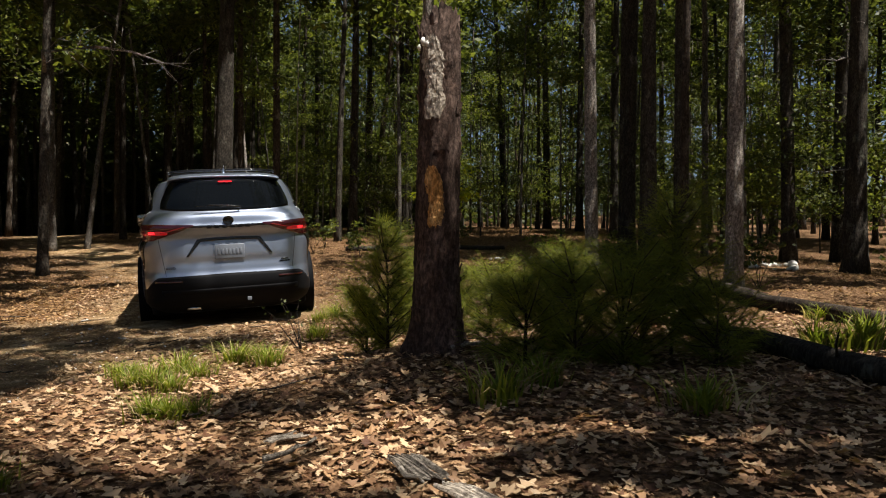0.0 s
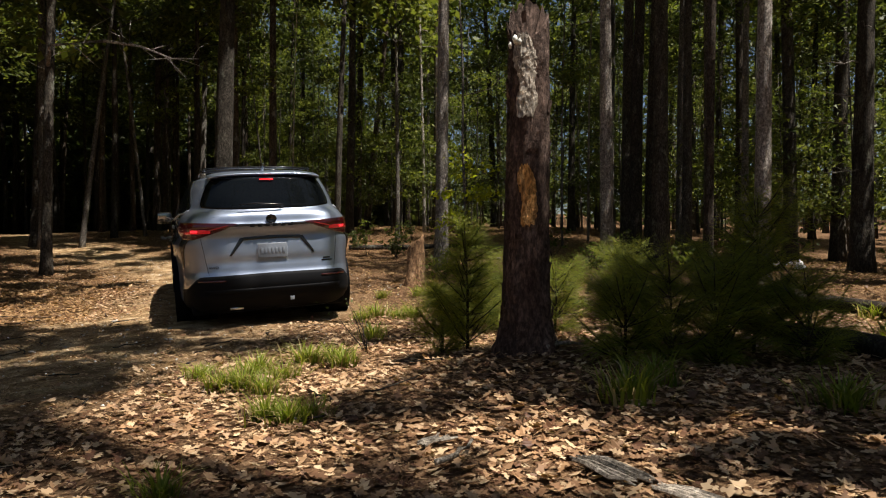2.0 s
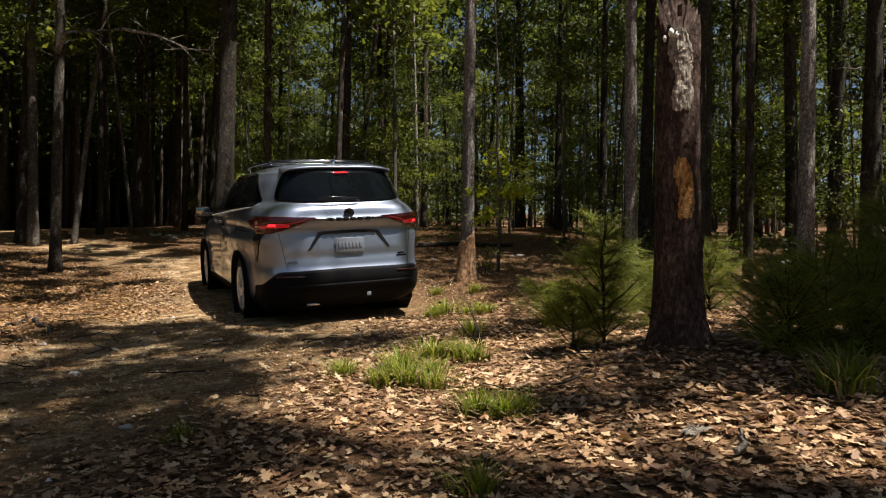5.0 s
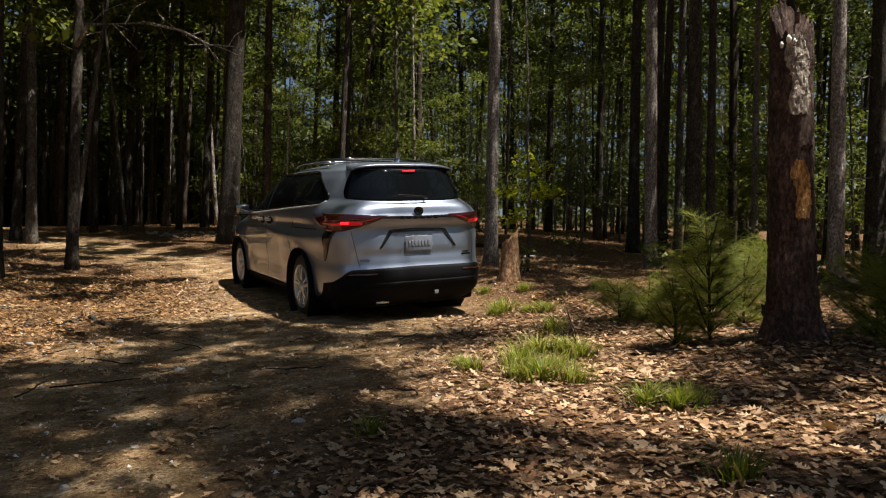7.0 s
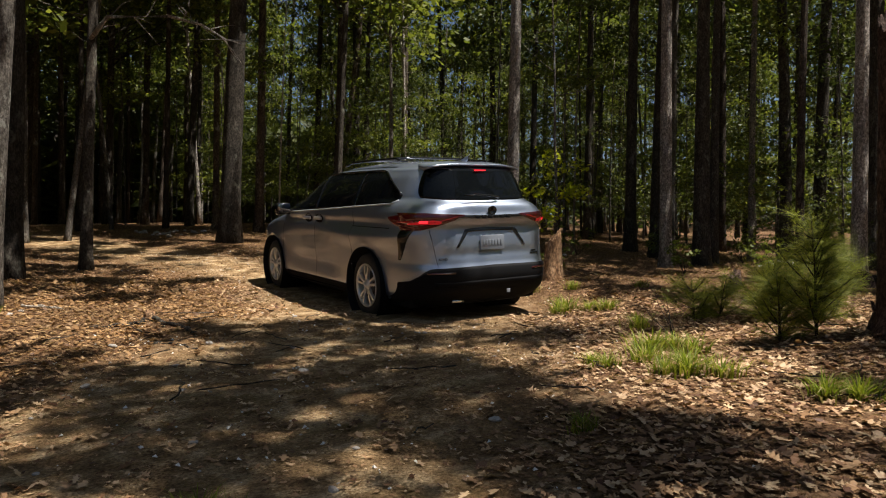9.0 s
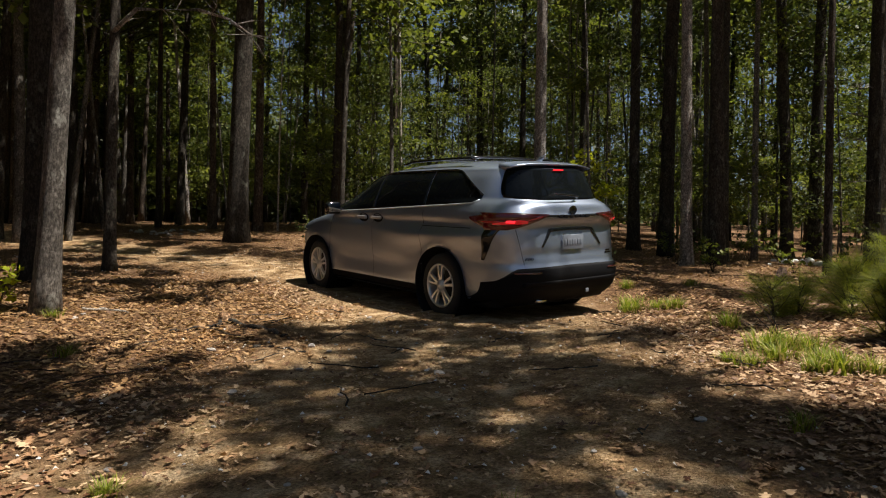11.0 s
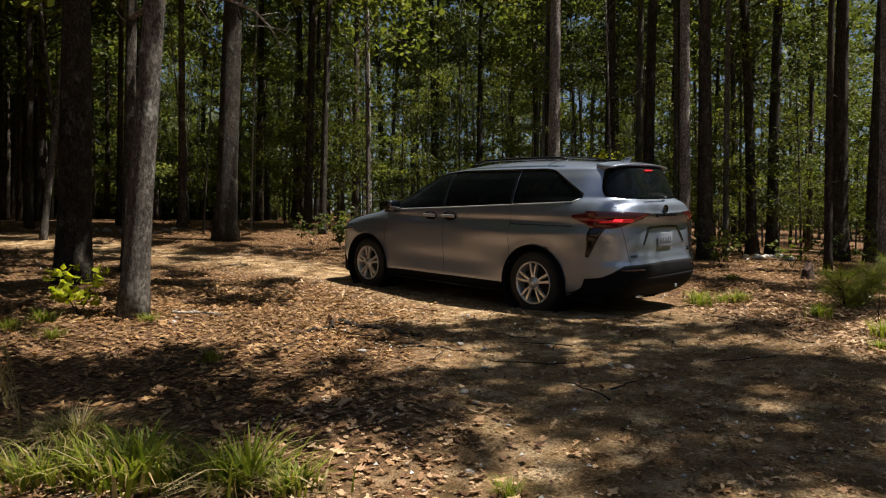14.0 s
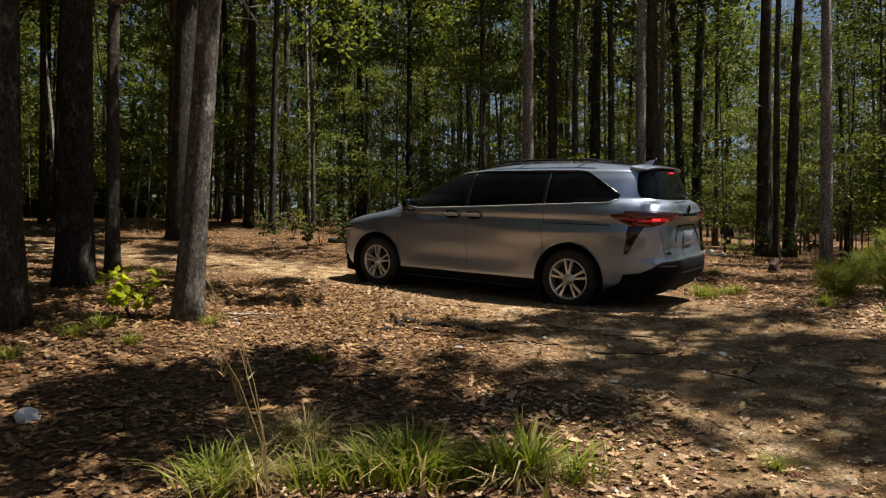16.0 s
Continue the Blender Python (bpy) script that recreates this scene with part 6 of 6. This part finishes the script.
def leafy_shrub(x, y, h, w, n, size, seed, label, leaf, stems=5, lean=(0, 0)):
    r = np.random.default_rng(seed)
    e = base("shrub", pose(x, y, float(zg(x, y)) - 0.01), label, "shrub")
    tubes, tips = [], []
    for _ in range(stems):
        a = r.uniform(0, 6.2832)
        p, d = Vector((0, 0, 0)), Vector((math.cos(a) * w / h * 0.5 + lean[0], math.sin(a) * w / h * 0.5 + lean[1], 1)).normalized()
        ring = [(p.copy(), 0.006)]
        for b in range(4):
            d = (d + Vector(r.normal(0, 0.18, 3))).normalized()
            p = p + d * h * r.uniform(0.2, 0.28)
            ring.append((p.copy(), 0.006 * (1 - (b + 1) / 4.5)))
            if b:
                tips += [tuple(p + Vector(r.normal(0, 0.03, 3))) for _ in range(2)]
        tubes.append(tube(ring, 5))
    part("stem", mesh_of("shrub_stems", *join(tubes), BARK_OAK, True), e)
    v, q = sprays(r, tips, n, size * 0.6, size * 0.7, size * 1.3, 0.4)
    part("foliage", quads_mesh("shrub_leaves", v, q, leaf), e, "fresh leaves")


leafy_shrub(-5.0, 2.49, 0.5, 0.55, 5, 0.085, 1, "small shrub with bright yellow-green spring leaves", LEAF_BRIGHT, 6)
leafy_shrub(2.82, 1.04, 0.5, 0.4, 4, 0.07, 2, "small green shrub behind the stump", LEAF_SPRING)
leafy_shrub(0.43, -3.12, 0.55, 0.25, 1, 0.03, 3, "thin bare-stemmed seedling with few leaves", LEAF_DEEP, 4)
leafy_shrub(3.06, -5.04, 0.35, 0.3, 3, 0.06, 4, "low green shrub beside the fallen log", LEAF_SPRING)
leafy_shrub(5.39, 0.62, 0.6, 0.5, 6, 0.07, 5, "low green shrub at the edge of the woods", LEAF_SPRING)
leafy_shrub(6.59, -0.19, 0.6, 0.6, 6, 0.07, 6, "low green shrub at the edge of the woods", LEAF_SPRING)
rng = np.random.default_rng(52)
for k in range(26):
    a, d = rng.uniform(-0.2, 1.9), rng.uniform(9.5, 15)
    x, y = -3 + d * math.cos(a), -2 + d * math.sin(a)
    if off_track(x, y) < 2.6:
        continue
    leafy_shrub(x, y, rng.uniform(0.4, 1.0), rng.uniform(0.4, 0.8), 6, 0.08, 100 + k, "low leafy undergrowth shrub in the woods", (LEAF_SPRING, LEAF_DEEP)[k % 2])


def build_sapling():
    """A slender young tree with a spray of bright leaves behind the car."""
    r = np.random.default_rng(6)
    x, y = 3.48, 1.77
    z0 = float(zg(x, y))
    rings = [((0.0, 0, -0.05), 0.03), ((0.02, -0.01, 1.0), 0.026), ((-0.02, 0.03, 2.2), 0.022), ((0.0, 0.08, 3.4), 0.018), ((-0.06, 0.1, 4.6), 0.013), ((-0.1, 0.12, 5.8), 0.006)]
    tubes, tips = limbs_of(r, [(0, 0, z, 1) for z in (0.7, 0.95, 1.15, 1.3, 1.4, 1.5, 1.6, 1.7, 1.8)], 0.55, 0.008, 0.25, 4)
    t2, _ = limbs_of(r, [(-0.02, 0.06, z, 1) for z in (3.0, 3.4, 3.8, 4.2, 4.6, 5.0)], 1.3, 0.01, 0.6, 4)
    e = base("sapling", pose(x, y, z0), "slender pale sapling with a spray of bright yellow-green leaves", "sapling")
    part("trunk", mesh_of("sapling_trunk", *join([tube(rings, 8, 0.1, r)] + tubes + t2), BARK_GREY, True), e, "thin pale trunk")
    v, q = sprays(r, tips, 13, 0.12, 0.06, 0.12, 0.4)
    part("foliage", quads_mesh("sapling_leaves", v, q, LEAF_BRIGHT), e, "bright spring leaves")


build_sapling()
